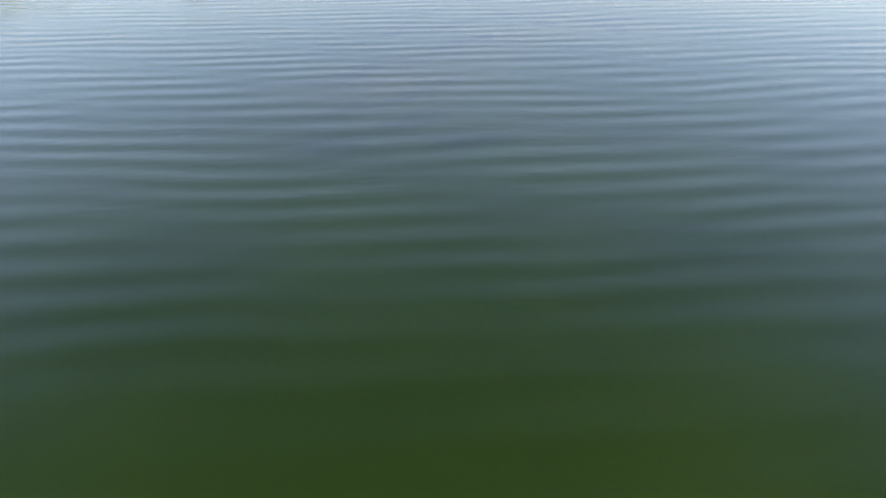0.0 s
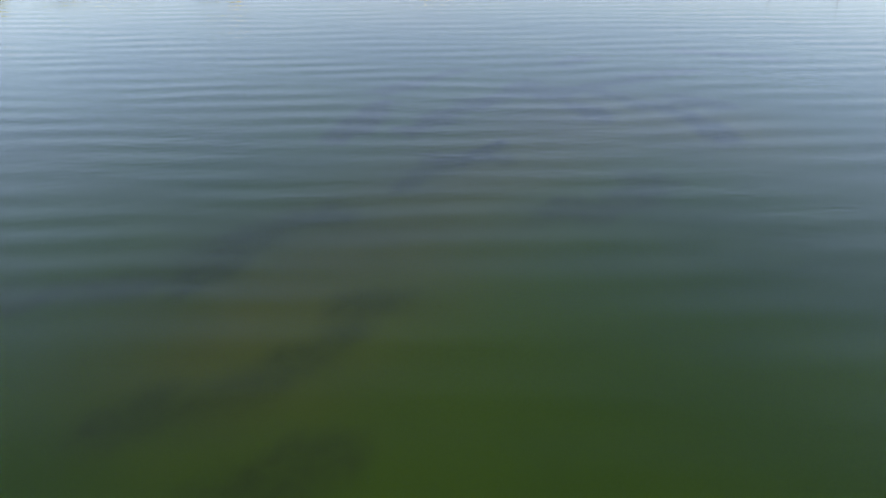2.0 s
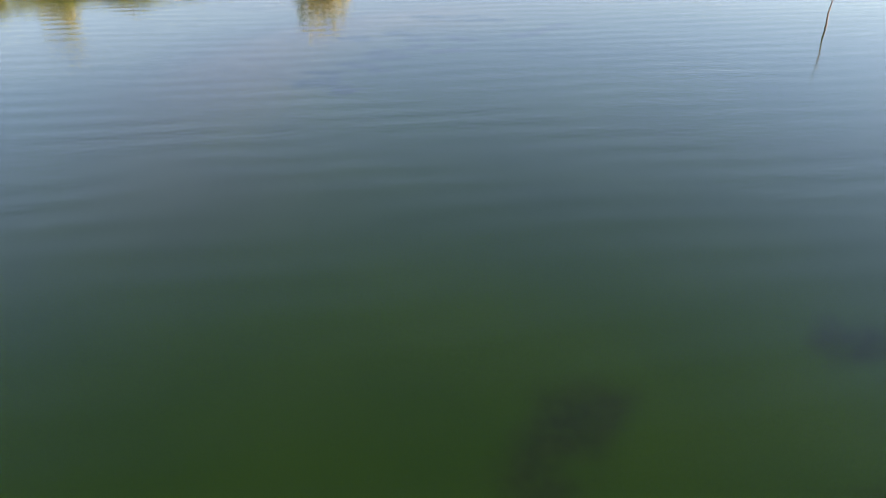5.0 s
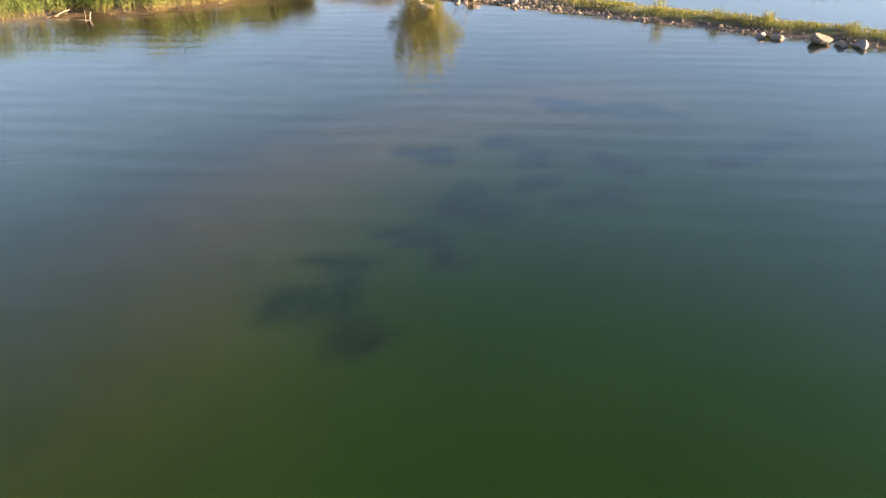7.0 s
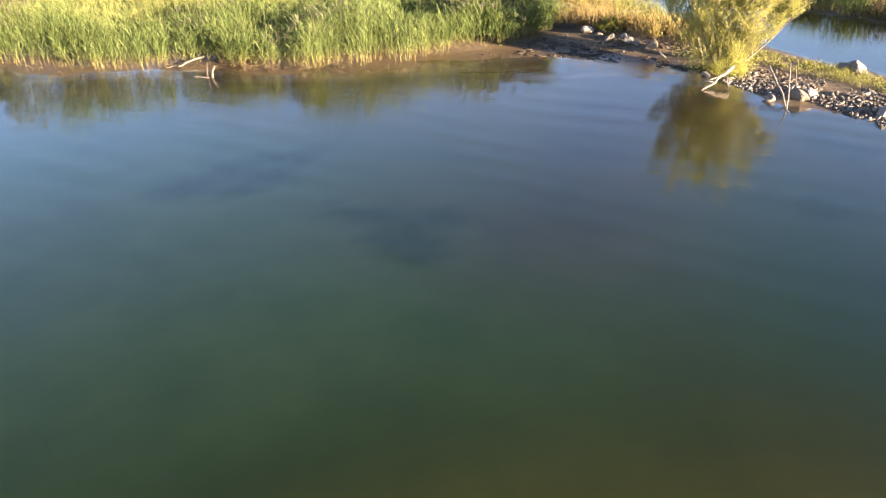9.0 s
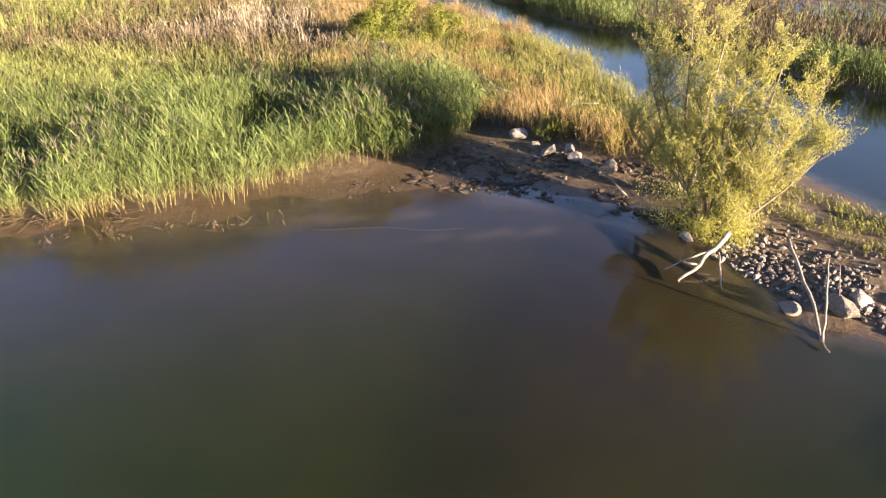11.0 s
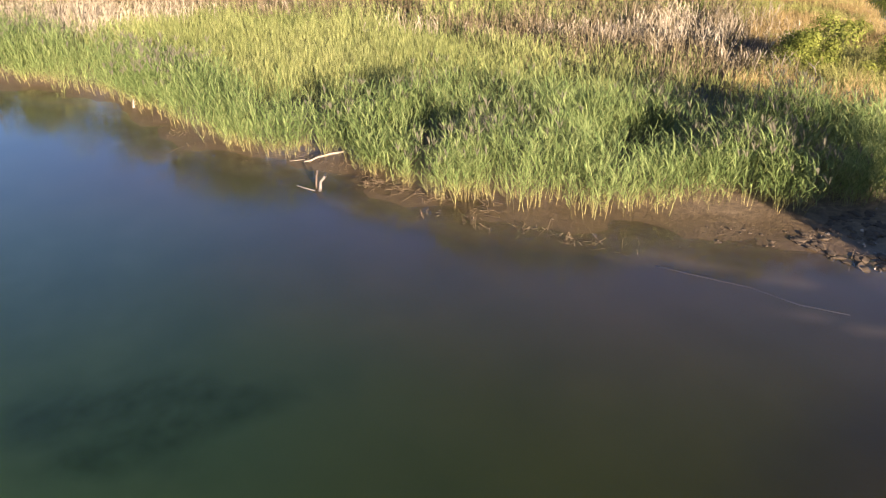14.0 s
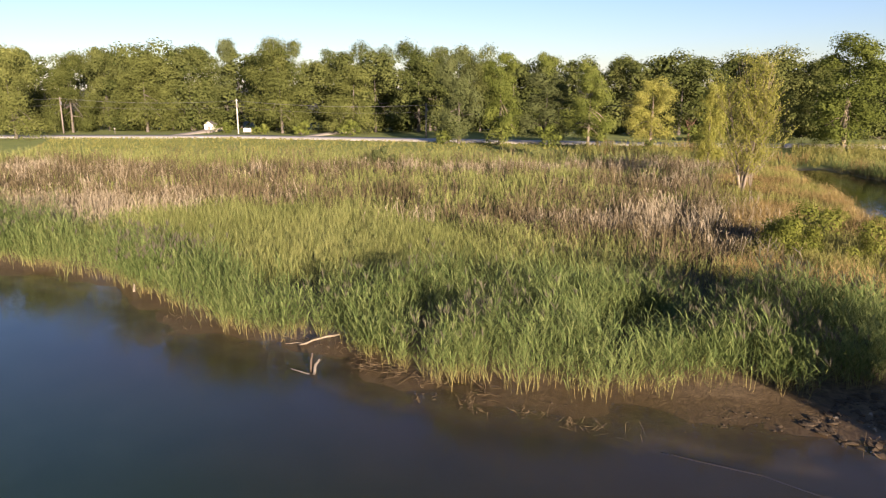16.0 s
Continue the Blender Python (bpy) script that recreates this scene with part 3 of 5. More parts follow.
FIELD_AREA = [(-100, 24), (-80, 31), (-62, 38.5), (-68, 50), (-63, 62), (-50, 67), (-38, 71), (-27, 70), (-26, 78), (-32, 86), (-40, 94), (-52, 108), (-62, 124), (-66, 130), (-78, 126), (-84, 113), (-96, 101), (-112, 75),
              (-138, 40), (-166, 0), (-140, 0)]
EAST_MARSH = INLET_EAST[:10] + [(70, 110), (20, 160), (-30, 170)]


def scatter(area, per_m2, seed, keep=None):
    r = np.random.default_rng(seed)
    a = np.asarray(area, float)
    lo, hi = a.min(0), a.max(0)
    n = int((hi - lo).prod() * per_m2)
    p = lo + r.random((n, 2)) * (hi - lo)
    ok = inside(area, p[:, 0], p[:, 1])
    p = p[ok]
    if keep is not None:
        p = p[keep(p[:, 0], p[:, 1], r)]
    s = land_side(p[:, 0], p[:, 1])
    return p[s > 0.25]


def stems(name, pts, height, spread, mat, label, seed, leaves=6, leaf=(0.5, 0.035), width=0.02, lean=0.12, plume=0.0, droop=0.5, first=0.25, tuft=1, fan=0.2, rise=0.75):
    """Many upright stems with long leaves, standing in tufts, joined in one sheet of growth."""
    r = np.random.default_rng(seed)
    off = r.normal(size=(len(pts) * tuft, 2)) * (0.0 if tuft == 1 else fan)
    tall = np.repeat(0.78 + 0.44 * r.random(len(pts)), tuft)
    pts = np.repeat(pts, tuft, 0) + off
    n = len(pts)
    h = height * (tall if tuft > 1 else 1) * (1 + spread * (r.random(n) - 0.5) * 2) * (0.46 + 0.80 * vnoise(pts[:, 0], pts[:, 1], 0.34, seed + 1) + 0.22 * vnoise(pts[:, 0], pts[:, 1], 1.3, seed + 2))
    base = np.stack([pts[:, 0], pts[:, 1], ground_height(pts[:, 0], pts[:, 1]) - 0.05], 1)
    wind = np.array([-0.35, 0.15])
    ln = (r.normal(size=(n, 2)) + wind) * lean + off * 0.55
    top = base + np.stack([ln[:, 0] * h, ln[:, 1] * h, h], 1)
    mid = base * 0.45 + top * 0.55 - np.stack([ln[:, 0] * h, ln[:, 1] * h, 0 * h], 1) * 0.12
    ang = r.random(n) * math.pi
    side = np.stack([np.cos(ang), np.sin(ang), 0 * ang], 1) * width
    V = [np.stack([base - side, base + side, mid + side * 0.8, mid - side * 0.8], 1), np.stack([mid - side * 0.8, mid + side * 0.8, top + side * 0.25, top - side * 0.25], 1)]
    for k in range(leaves):
        t = first + (0.95 - first) * (k + r.random(n)) / leaves
        at = base + (top - base) * t[:, None]
        a = r.random(n) * 2 * math.pi
        out = np.stack([np.cos(a), np.sin(a), rise + 0.6 * r.random(n)], 1)
        out /= np.linalg.norm(out, axis=1, keepdims=True)
        L = leaf[0] * (0.6 + 0.8 * r.random(n))[:, None]
        s = np.stack([-np.sin(a), np.cos(a), 0 * a], 1) * leaf[1] * 0.5
        m2 = at + out * L * 0.55
        tip = m2 + (out * (1 - droop) + np.array([wind[0] * 0.5, wind[1] * 0.5, -droop * 0.9])) * L * 0.5
        V.append(np.stack([at, m2 + s, tip, m2 - s], 1))
    V = np.concatenate(V, 0).reshape(-1, 3)
    ob = new(name, raw_mesh(name, V, np.arange(len(V)).reshape(-1, 4), mat))
    tagged(ob, label, "reeds", kind="stuff")
    if plume:
        ok = r.random(n) < plume * 2.2 * np.clip(3 * vnoise(pts[:, 0], pts[:, 1], 0.22, 91) - 1.2, 0, 1)
        c, m = top[ok], ok.sum()
        V = []
        for k in range(5):
            a = r.random(m) * 2 * math.pi
            s = np.stack([np.cos(a), np.sin(a), 0 * a], 1) * 0.028
            e = c + np.stack([wind[0] * 0.4 + 0.14 * r.normal(size=m), wind[1] * 0.4 + 0.14 * r.normal(size=m), 0.26 + 0.12 * r.random(m)], 1)
            V.append(np.stack([c - [0, 0, 0.08], (c + e) / 2 + s, e, (c + e) / 2 - s], 1))
        V = np.concatenate(V, 0).reshape(-1, 3)
        tagged(new("reed_plumes", raw_mesh("reed_plumes", V, np.arange(len(V)).reshape(-1, 4), PLUME)), "dull purple-brown feathery reed plumes above the green stand", "reeds", kind="stuff")
    return ob


def patchy(scale, seed, lo):
    return lambda x, y, r: vnoise(x, y, scale, seed) + 0.25 * r.random(len(x)) > lo


GAP = [(-47, 45.3), (-43.3, 46.2), (-39.5, 47.9), (-36.6, 50.2), (-35.4, 53.5), (-32.4, 57.4)]     # narrow strip kept clear of stems behind the reeds
SHADE_HOLLOWS = [(-22.2, 55.3, 1.4), (-19.6, 58.4, 1.4), (-20.4, 61.6, 1.7), (-20.2, 65.2, 2.0), (-16.6, 64.6, 1.5), (-29.2, 59.4, 1.3), (-31, 51.2, 1.0), (-26.6, 53.2, 1.2), (-36, 47.2, 1.0), (-24.6, 51.6, 0.8),
           (-44.8, 92.5, 1.9), (-33.2, 86.0, 1.7), (-30.6, 84.6, 1.3), (-57, 43.2, 1.2), (-26.8, 73.2, 1.3), (-23.4, 70.4, 1.5)]     # stems left out to make dark pockets, several where only shade falls


def shade_hollow(x, y):
    return np.min([np.hypot(x - a, y - b) / r for a, b, r in SHADE_HOLLOWS], axis=0) + 0.5 * (vnoise(x, y, 1.2, 44) - 0.5)


def reed_growth(x, y, r):
    """Dense along the water, thinner and patchy further in, with stems left out for pockets of shade."""
    clump = vnoise(x, y, 0.30, 40) * 0.55 + vnoise(x, y, 1.1, 41) * 0.45 + 0.22 * np.clip(1 - line_distance(REED_BED[:18], x, y) / 3.0, 0, 1)
    return (clump > 0.37 + 0.12 * r.random(len(x))) & ((x > -75) | (r.random(len(x)) < 0.5)) & (line_distance(GAP, x, y) > 1.0) & (shade_hollow(x, y) > 1.0)


p = scatter(REED_BED, 5.0, 11, reed_growth)
stems("reed_bed", p, 2.80, 0.16, REED, "tall green reeds with straw-coloured feet along the water", 12, 14, (0.95, 0.042), 0.006, 0.11, 0.22, 0.30, 0.10, 4, 0.27, 0.75)
p = scatter(MEADOW_AREA, 4.2, 13)
p = p + np.random.default_rng(130).normal(size=p.shape) * np.clip((line_distance(GAP, p[:, 0], p[:, 1]) - 2) / 4, 0.2, 2.6)[:, None]
p = p[(line_distance(GAP, p[:, 0], p[:, 1]) > 1.1) & (shade_hollow(p[:, 0], p[:, 1]) > 1.0)]
stems("sedge_meadow", p, 1.25, 0.25, MEADOW, "low yellow-green sedge meadow behind the reeds", 14, 5, (0.80, 0.032), 0.008, 0.12, 0.0, 0.3, 0.05, 6, 0.25, 1.2)
p = scatter(FIELD_AREA, 2.4, 15, lambda x, y, r: r.random(len(x)) < np.clip(60 / (np.hypot(x - 2.7, y - 34.9) + 1), 0.25, 1.0))
p = p + np.random.default_rng(131).normal(size=p.shape) * 2.4
p = p[shade_hollow(p[:, 0], p[:, 1]) > 1.0]
along, across = p[:, 0] * -0.845 + p[:, 1] * 0.534, p[:, 0] * 0.534 + p[:, 1] * 0.845
drift = vnoise(along, across * 0.22, 0.13, 50) * 0.7 + vnoise(along, across, 0.35, 51) * 0.3 + 0.10 * np.random.default_rng(132).normal(size=len(p)) - 0.3 * np.clip((along - 112) / 14, 0, 1)
tanny, green = drift > 0.63, drift < 0.34
stems("green_reed_drifts", p[green], 1.6, 0.25, MEADOW, "yellow-green reeds mixed through the brown field", 26, 4, (0.6, 0.07), 0.03, 0.10, 0.0, 0.4, 0.1, 4, 0.3)
tanny, p = tanny[~green], p[~green]
stems("brown_reed_field", p[~tanny], 1.75, 0.22, BROWN, "dense brownish-green reed field with ripe heads", 16, 4, (0.6, 0.075), 0.03, 0.10, 0.0, 0.4, 0.15, 4, 0.3)
stems("dry_cattails", p[tanny], 1.9, 0.2, TAN, "pale straw-coloured dry cattails in drifts", 17, 4, (0.6, 0.07), 0.03, 0.08, 0.0, 0.2, 0.2, 4, 0.25)
p = scatter(RIDGE_AREA, 4.0, 18, patchy(0.4, 60, 0.22))
p = p[shade_hollow(p[:, 0], p[:, 1]) > 1.0]
kindv = vnoise(p[:, 0], p[:, 1], 0.22, 61)
stems("rusty_grass", p[kindv > 0.46], 1.05, 0.35, ORANGE, "rusty orange and tan late-summer grass", 19, 5, (0.70, 0.022), 0.006, 0.16, 0.0, 0.25, 0.05, 6, 0.16, 1.6)
stems("yellow_grass", p[kindv <= 0.46], 0.9, 0.4, YGREEN, "yellow-green weeds and goldenrod", 20, 6, (0.52, 0.030), 0.007, 0.16, 0.0, 0.3, 0.1, 5, 0.2, 1.3)
p = scatter(EAST_MARSH, 1.0, 21, lambda x, y, r: r.random(len(x)) < np.clip(45 / (np.hypot(x - 2.7, y - 60) + 1), 0.25, 1))
edge = scatter(INLET_EAST[:9] + [(26, 84), (10, 92), (5, 96), (-2, 101.5), (-7, 104), (-19, 113), (-29, 125), (-43, 141)], 3.2, 33)
p = np.concatenate([p, edge])
gr = vnoise(p[:, 0], p[:, 1], 0.12, 62) + np.clip((5 - land_side(p[:, 0], p[:, 1])) / 8, 0, 0.5) > 0.78
stems("inlet_reeds", p[gr], 2.0, 0.2, REED, "green reeds along the far bank of the inlet", 22, 5, (0.6, 0.07), 0.02, 0.1, 0.0, 0.5, 0.2, 4, 0.28)
stems("inlet_grass", p[~gr], 1.4, 0.3, BROWN, "brown and tan marsh grass beyond the inlet", 23, 4, (0.6, 0.07), 0.03, 0.12, 0.0, 0.4, 0.1, 4, 0.28)
p = scatter([(-138, 38), (-111, 73), (-95, 101), (-84, 113), (-98, 138), (-124, 112), (-156, 81), (-178, 47)], 2.6, 27)
stems("lawn_grass", p, 0.22, 0.4, YGREEN, "short mown yellow-green grass beside the road", 28, 3, (0.3, 0.16), 0.06, 0.3, 0.0, 0.4, 0.05)
for name, area, seed in (("far_bank_grass", [(-64, 141), (-57, 144.5), (-45, 137.5), (-30, 122), (-18, 150), (-44, 180), (-66, 172), (-76, 162), (-68, 150)], 29), ("roadside_weeds", [(-62, 125), (-66, 131), (-90, 118), (-99, 130), (-89, 143), (-72, 151), (-61, 139.5)], 30)):
    p = scatter(area, 1.1, seed)
    rough = vnoise(p[:, 0], p[:, 1], 0.2, seed)
    stems(name, p[rough < 0.6], 1.3, 0.4, YGREEN, "tall yellow-green weeds and goldenrod by the head of the inlet", seed + 40, 5, (0.5, 0.09), 0.03, 0.18, 0.0, 0.4, 0.1, 4, 0.3)
    stems(name, p[rough >= 0.6], 1.4, 0.4, ORANGE, "rusty tan weeds by the head of the inlet", seed + 44, 5, (0.5, 0.08), 0.03, 0.18, 0.0, 0.4, 0.1, 4, 0.3)
SPIT_TOP = [(5, 62.5), (9, 60), (13, 56.5), (16, 52.6), (18, 51), (22.4, 47.5), (25.6, 45.7), (30, 42.3), (36, 38.3), (41.5, 34.3), (46, 30.6), (44, 37), (38, 42), (30, 47.5), (23.5, 52), (18, 56.5), (14, 60), (10, 64.5), (4, 68), (0, 66)]
p = scatter(SPIT_TOP, 34, 24, patchy(0.5, 63, 0.36))
stems("spit_grass", p, 0.27, 0.5, YGREEN, "short yellow-green weeds on the stony spit", 25, 4, (0.28, 0.04), 0.01, 0.3, 0.0, 0.5, 0.05)


q = np.random.default_rng(66)
for k, (x, y, h) in enumerate([(23.3, 48.7, 1.5), (31.0, 44.0, 0.8), (27.2, 45.6, 0.7), (36.0, 40.4, 0.7)]):
    p = np.array([x, y]) + q.normal(size=(60, 2)) * 0.28
    ob = stems("grass_clump", p, h, 0.3, YGREEN, "tall yellow-green grass clump on the spit", 700 + 5 * k, 4, (0.5, 0.03), 0.01, 0.2)
    tagged(ob, "tall yellow-green grass clump on the stony spit", "grass", "grass clumps on the spit", "thing")


# ---------------------------------------------------------------- trees
def crown_mesh(name, h, r, mat, seed, leaves, size, lobes=18, low=0.22, spread=1.0):
    q = np.random.default_rng(seed)
    u = low + 0.1 + (0.84 - low) * (np.arange(lobes) + q.random(lobes)) / lobes
    bulge = r * np.sqrt(np.clip(1 - ((u - 0.42 - low * 0.5) / 0.62) ** 2, 0.05, 1)) * spread
    a = q.random(lobes) * 2 * math.pi
    rad = bulge * np.sqrt(q.random(lobes)) * 0.86
    c = np.stack([np.cos(a) * rad, np.sin(a) * rad, u * h], 1)
    lr = r * (0.20 + 0.26 * q.random(lobes)) * (1.15 - 0.4 * u)
    who = q.integers(0, lobes, leaves)
    n = unit(leaves, q)
    under = (n[:, 2] < -0.2) & (q.random(leaves) < 0.55)
    n[under, 2] *= -1
    rad = lr[who] * (0.55 + 0.62 * q.random(leaves) ** 0.8)
    p = c[who] + n * rad[:, None] * np.array([1, 1, 0.85]) + q.normal(size=(leaves, 3)) * r * 0.045
    p[:, 2] = np.maximum(p[:, 2], 0.15)
    nn = n + 0.26 * q.normal(size=(leaves, 3))
    nn /= np.linalg.norm(nn, axis=1, keepdims=True)
    ax = np.cross(nn, unit(leaves, q))
    ax /= np.linalg.norm(ax, axis=1, keepdims=True) + 1e-9
    v, f = leaf_quads(p, ax, nn, size * (0.6 + 0.8 * q.random(leaves)), size * (0.4 + 0.5 * q.random(leaves)))
    return raw_mesh(name, v, f, mat), c


def trunk_mesh(name, h, r, centres, mat, seed, thick=0.32):
    rr = random.Random(seed)
    bm = bmesh.new()
    top = Vector((rr.uniform(-.5, .5), rr.uniform(-.5, .5), h * 0.72))
    line = [Vector((0, 0, -0.3)), Vector((0, 0, 0.5)), top * 0.35, top * 0.7, top]
    tube(bm, line, [thick * 1.35, thick, thick * 0.8, thick * 0.5, thick * 0.2], 8, 0.15, seed)
    for j, c in enumerate(centres[:10]):
        t = rr.uniform(0.25, 0.7)
        a = top * t
        e = Vector(c)
        m = a.lerp(e, 0.5) + Vector((0, 0, 0.3))
        tube(bm, [a, m, e], [thick * 0.42, thick * 0.26, thick * 0.08], 5, 0.1, seed + j)
    return bm_mesh(name, bm, mat)


def tree_kind(name, label, h, r, leaf_mat, bark, leaves, size, seeds, lobes=18, low=0.22, group="trees along the road", category="tree"):
    protos = []
    for s in seeds:
        t = thing(name, (0, 0, 0), label, category, group)
        cm, cs = crown_mesh("crown", h, r, leaf_mat, s, leaves, size, lobes, low)
        part("crown", cm, t)
        part("trunk", trunk_mesh("trunk", h, r, cs, bark, s), t)
        protos.append(t)
    return protos


def plant(protos, h, r, spots, seed):
    """Sets trees of one kind: x, y, height, crown radius."""
    rr = random.Random(seed)
    for k, (x, y, th, tr) in enumerate(spots):
        z = float(ground_height(x, y))
        m = pose(x, y, z, 0, 0, rr.uniform(0, 360)) @ Matrix.Diagonal((tr / r, tr / r, 1.08 * th / h, 1))
        pr = protos[k % len(protos)]
        if k < len(protos):
            pr.matrix_basis = m
        else:
            t = copy_thing(pr, Matrix())
            t.matrix_basis = m


OAKS = [(-179.5, 40.3, 18.1, 7.1), (-199.5, 53.3, 17.7, 6.7), (-191.7, 69.5, 17.6, 8.2), (-167.4, 96.2, 20.7, 8), (-158.2, 110.8, 15.1, 8), (-206.1, 35.3, 16.9, 6.2)]
DARK_OAKS = [(-206.8, 62.8, 18.9, 6.8), (-194.7, 81.8, 19.9, 9), (-174.1, 114.3, 19.2, 6.4), (-168.9, 122.5, 20.5, 7.1), (-164.3, 129.8, 21, 8.3), (-160.4, 135.9, 19.9, 7.1), (-150.2, 143.3, 19.7, 5.9),
             (-127.4, 171.1, 17.5, 6.1), (-117.3, 182.9, 17.2, 7.4), (-104.7, 195.1, 18.8, 11.8), (-76.2, 160, 10.2, 4.5), (-93.2, 198.8, 15.7, 6), (-83.1, 207.9, 16.4, 7.8), (-201.2, 28.5, 18.6, 9.3), (-74, 212.7, 17.7, 9.4)]
GREY_TREES = [(-197.2, 91.6, 22.3, 5.1), (-116.9, 114.5, 17.1, 5.4), (-108.8, 129.7, 13, 6)]
BRIGHT_TREES = [(-112.4, 121.5, 16.6, 4.5), (-139.6, 155.8, 18.2, 4), (-97.4, 130.9, 14.6, 4.4), (-65.4, 160.6, 18.5, 6.9)]
YELLOW_TREES = [(-91.1, 140.9, 11.7, 4.7), (-64.1, 122.9, 11.8, 2.5)]
rw = random.Random(90)
BACK_ROW = []
for k in range(54):
    u = k / 53
    x, y = -238 + 168 * u, 22 + 205 * u
    BACK_ROW.append((x - 14 * rw.random(), y + 14 * rw.random(), (rw.uniform(16.5, 20) + 1.5 * math.sin(u * 9)) * (1 - 0.5 * max(0.0, u - 0.55)), rw.uniform(8, 10.5)))
plant(tree_kind("oak_tree", "broad olive-green oak beside the lakeside road", 18, 7, LEAF_OAK, BARK, 23000, 0.32, (31, 32, 33), 44, -0.04), 18, 7, OAKS, 1)
plant(tree_kind("woodland_tree", "tall dark green woodland tree behind the road", 19, 7.5, LEAF_DARK, BARK, 14000, 0.38, (34, 35, 36), 38, 0.0), 19, 7.5, DARK_OAKS, 2)
plant(tree_kind("woodland_tree", "distant green woodland tree behind the road", 19, 7.5, LEAF_DARK, BARK, 5200, 0.56, (44, 45, 46), 24, 0.0), 19, 7.5, BACK_ROW, 6)
plant(tree_kind("grey_willow_tree", "grey-green drooping willow by the reed field", 17, 5.4, LEAF_GREY, BARK, 20000, 0.30, (37, 38), 28, 0.0), 17, 5.4, GREY_TREES, 3)
plant(tree_kind("poplar_tree", "bright green poplar near the road", 16, 4.6, LEAF_BRIGHT, PALE_BARK, 20000, 0.27, (39, 40), 44, 0.0), 16, 4.6, BRIGHT_TREES, 4)
plant(tree_kind("cottonwood_tree", "sparse yellow-green cottonwood turning for autumn", 13, 4.2, LEAF_YELLOW, PALE_BARK, 16000, 0.24, (41, 42), 44, 0.02), 13, 4.2, YELLOW_TREES, 5)


def shrub_mesh(h, r, mat, seed, leaves, size):
    return crown_mesh("leaves", h, r, mat, seed, leaves, size, 11, 0.0)


def shrub(name, label, x, y, h, r, mat, seed, leaves, size, group=""):
    t = thing(name, (x, y, float(ground_height(x, y))), label, "shrub", group)
    cm, cs = shrub_mesh(h, r, mat, seed, leaves, size)
    part("leaves", cm, t)
    for j, c in enumerate(cs[:5]):
        bm = bmesh.new()
        tube(bm, [(0, 0, -0.1), Vector(c) * 0.5 + Vector((0, 0, 0.1)), c], [0.05, 0.035, 0.012], 5, 0.1, seed + j)
        part("stem", bm_mesh("stem", bm, BARK), t)
    return t


for k, (x, y, h, r) in enumerate([(-175.2, 83.9, 2.5, 2.6), (-166.4, 90.4, 2.1, 2.2), (-157.5, 97.4, 2.9, 2.3), (-150, 106, 3.5, 2.8), (-110, 119, 5, 3.2), (-103, 126, 4, 3), (-86, 146, 4, 3.5), (-118, 112, 3.5, 2.5)]):
    shrub("roadside_shrub", "rounded green shrub beside the road", x, y, h, r, LEAF_BRIGHT, 70 + k, 900, 0.4, "roadside shrubs")
THICKET = [(-222, 26), (-215, 48), (-208, 66), (-198, 88), (-183, 110), (-166, 131), (-146, 148), (-122, 172), (-95, 194), (-70, 214)]
proto, rt = [], random.Random(61)
for k in range(64):
    f = k / 64 * (len(THICKET) - 1)
    a, b = Vector(THICKET[int(f)]), Vector(THICKET[int(f) + 1])
    q = a.lerp(b, f % 1) + Vector((rt.uniform(-6, 4), rt.uniform(-4, 6)))
    h = rt.uniform(3.0, 6.0)
    if len(proto) < 4:
        t = shrub("thicket_bush", "dense green undergrowth bush below the trees", 0, 0, 4.5, 4.0, LEAF_DARK, 600 + k, 1000, 0.58, "undergrowth below the trees")
        proto.append(t)
    else:
        t = copy_thing(proto[k % 4], Matrix())
    t.matrix_basis = pose(q.x, q.y, float(ground_height(q.x, q.y)), 0, 0, rt.uniform(0, 360)) @ Matrix.Diagonal((1.1, 1.1, h / 4.5, 1))
shrub("marsh_bush", "olive leafy bush on the grassy bank", -25.5, 83.5, 3.5, 3.0, LEAF_BUSH, 80, 6500, 0.16, "bushes on the bank")
shrub("marsh_bush", "olive leafy bush on the grassy bank", -22.0, 86.5, 2.6, 2.4, LEAF_BUSH, 81, 2800, 0.16, "bushes on the bank")
shrub("marsh_bush", "small grey-green bush in the reed field", -89.6, 83.3, 3.2, 2.2, LEAF_GREY, 82, 1200, 0.3)
shrub("marsh_bush", "small dark juniper-like bush by the marsh", -82.9, 131.4, 2.6, 1.1, LEAF_DARK, 83, 900, 0.25)


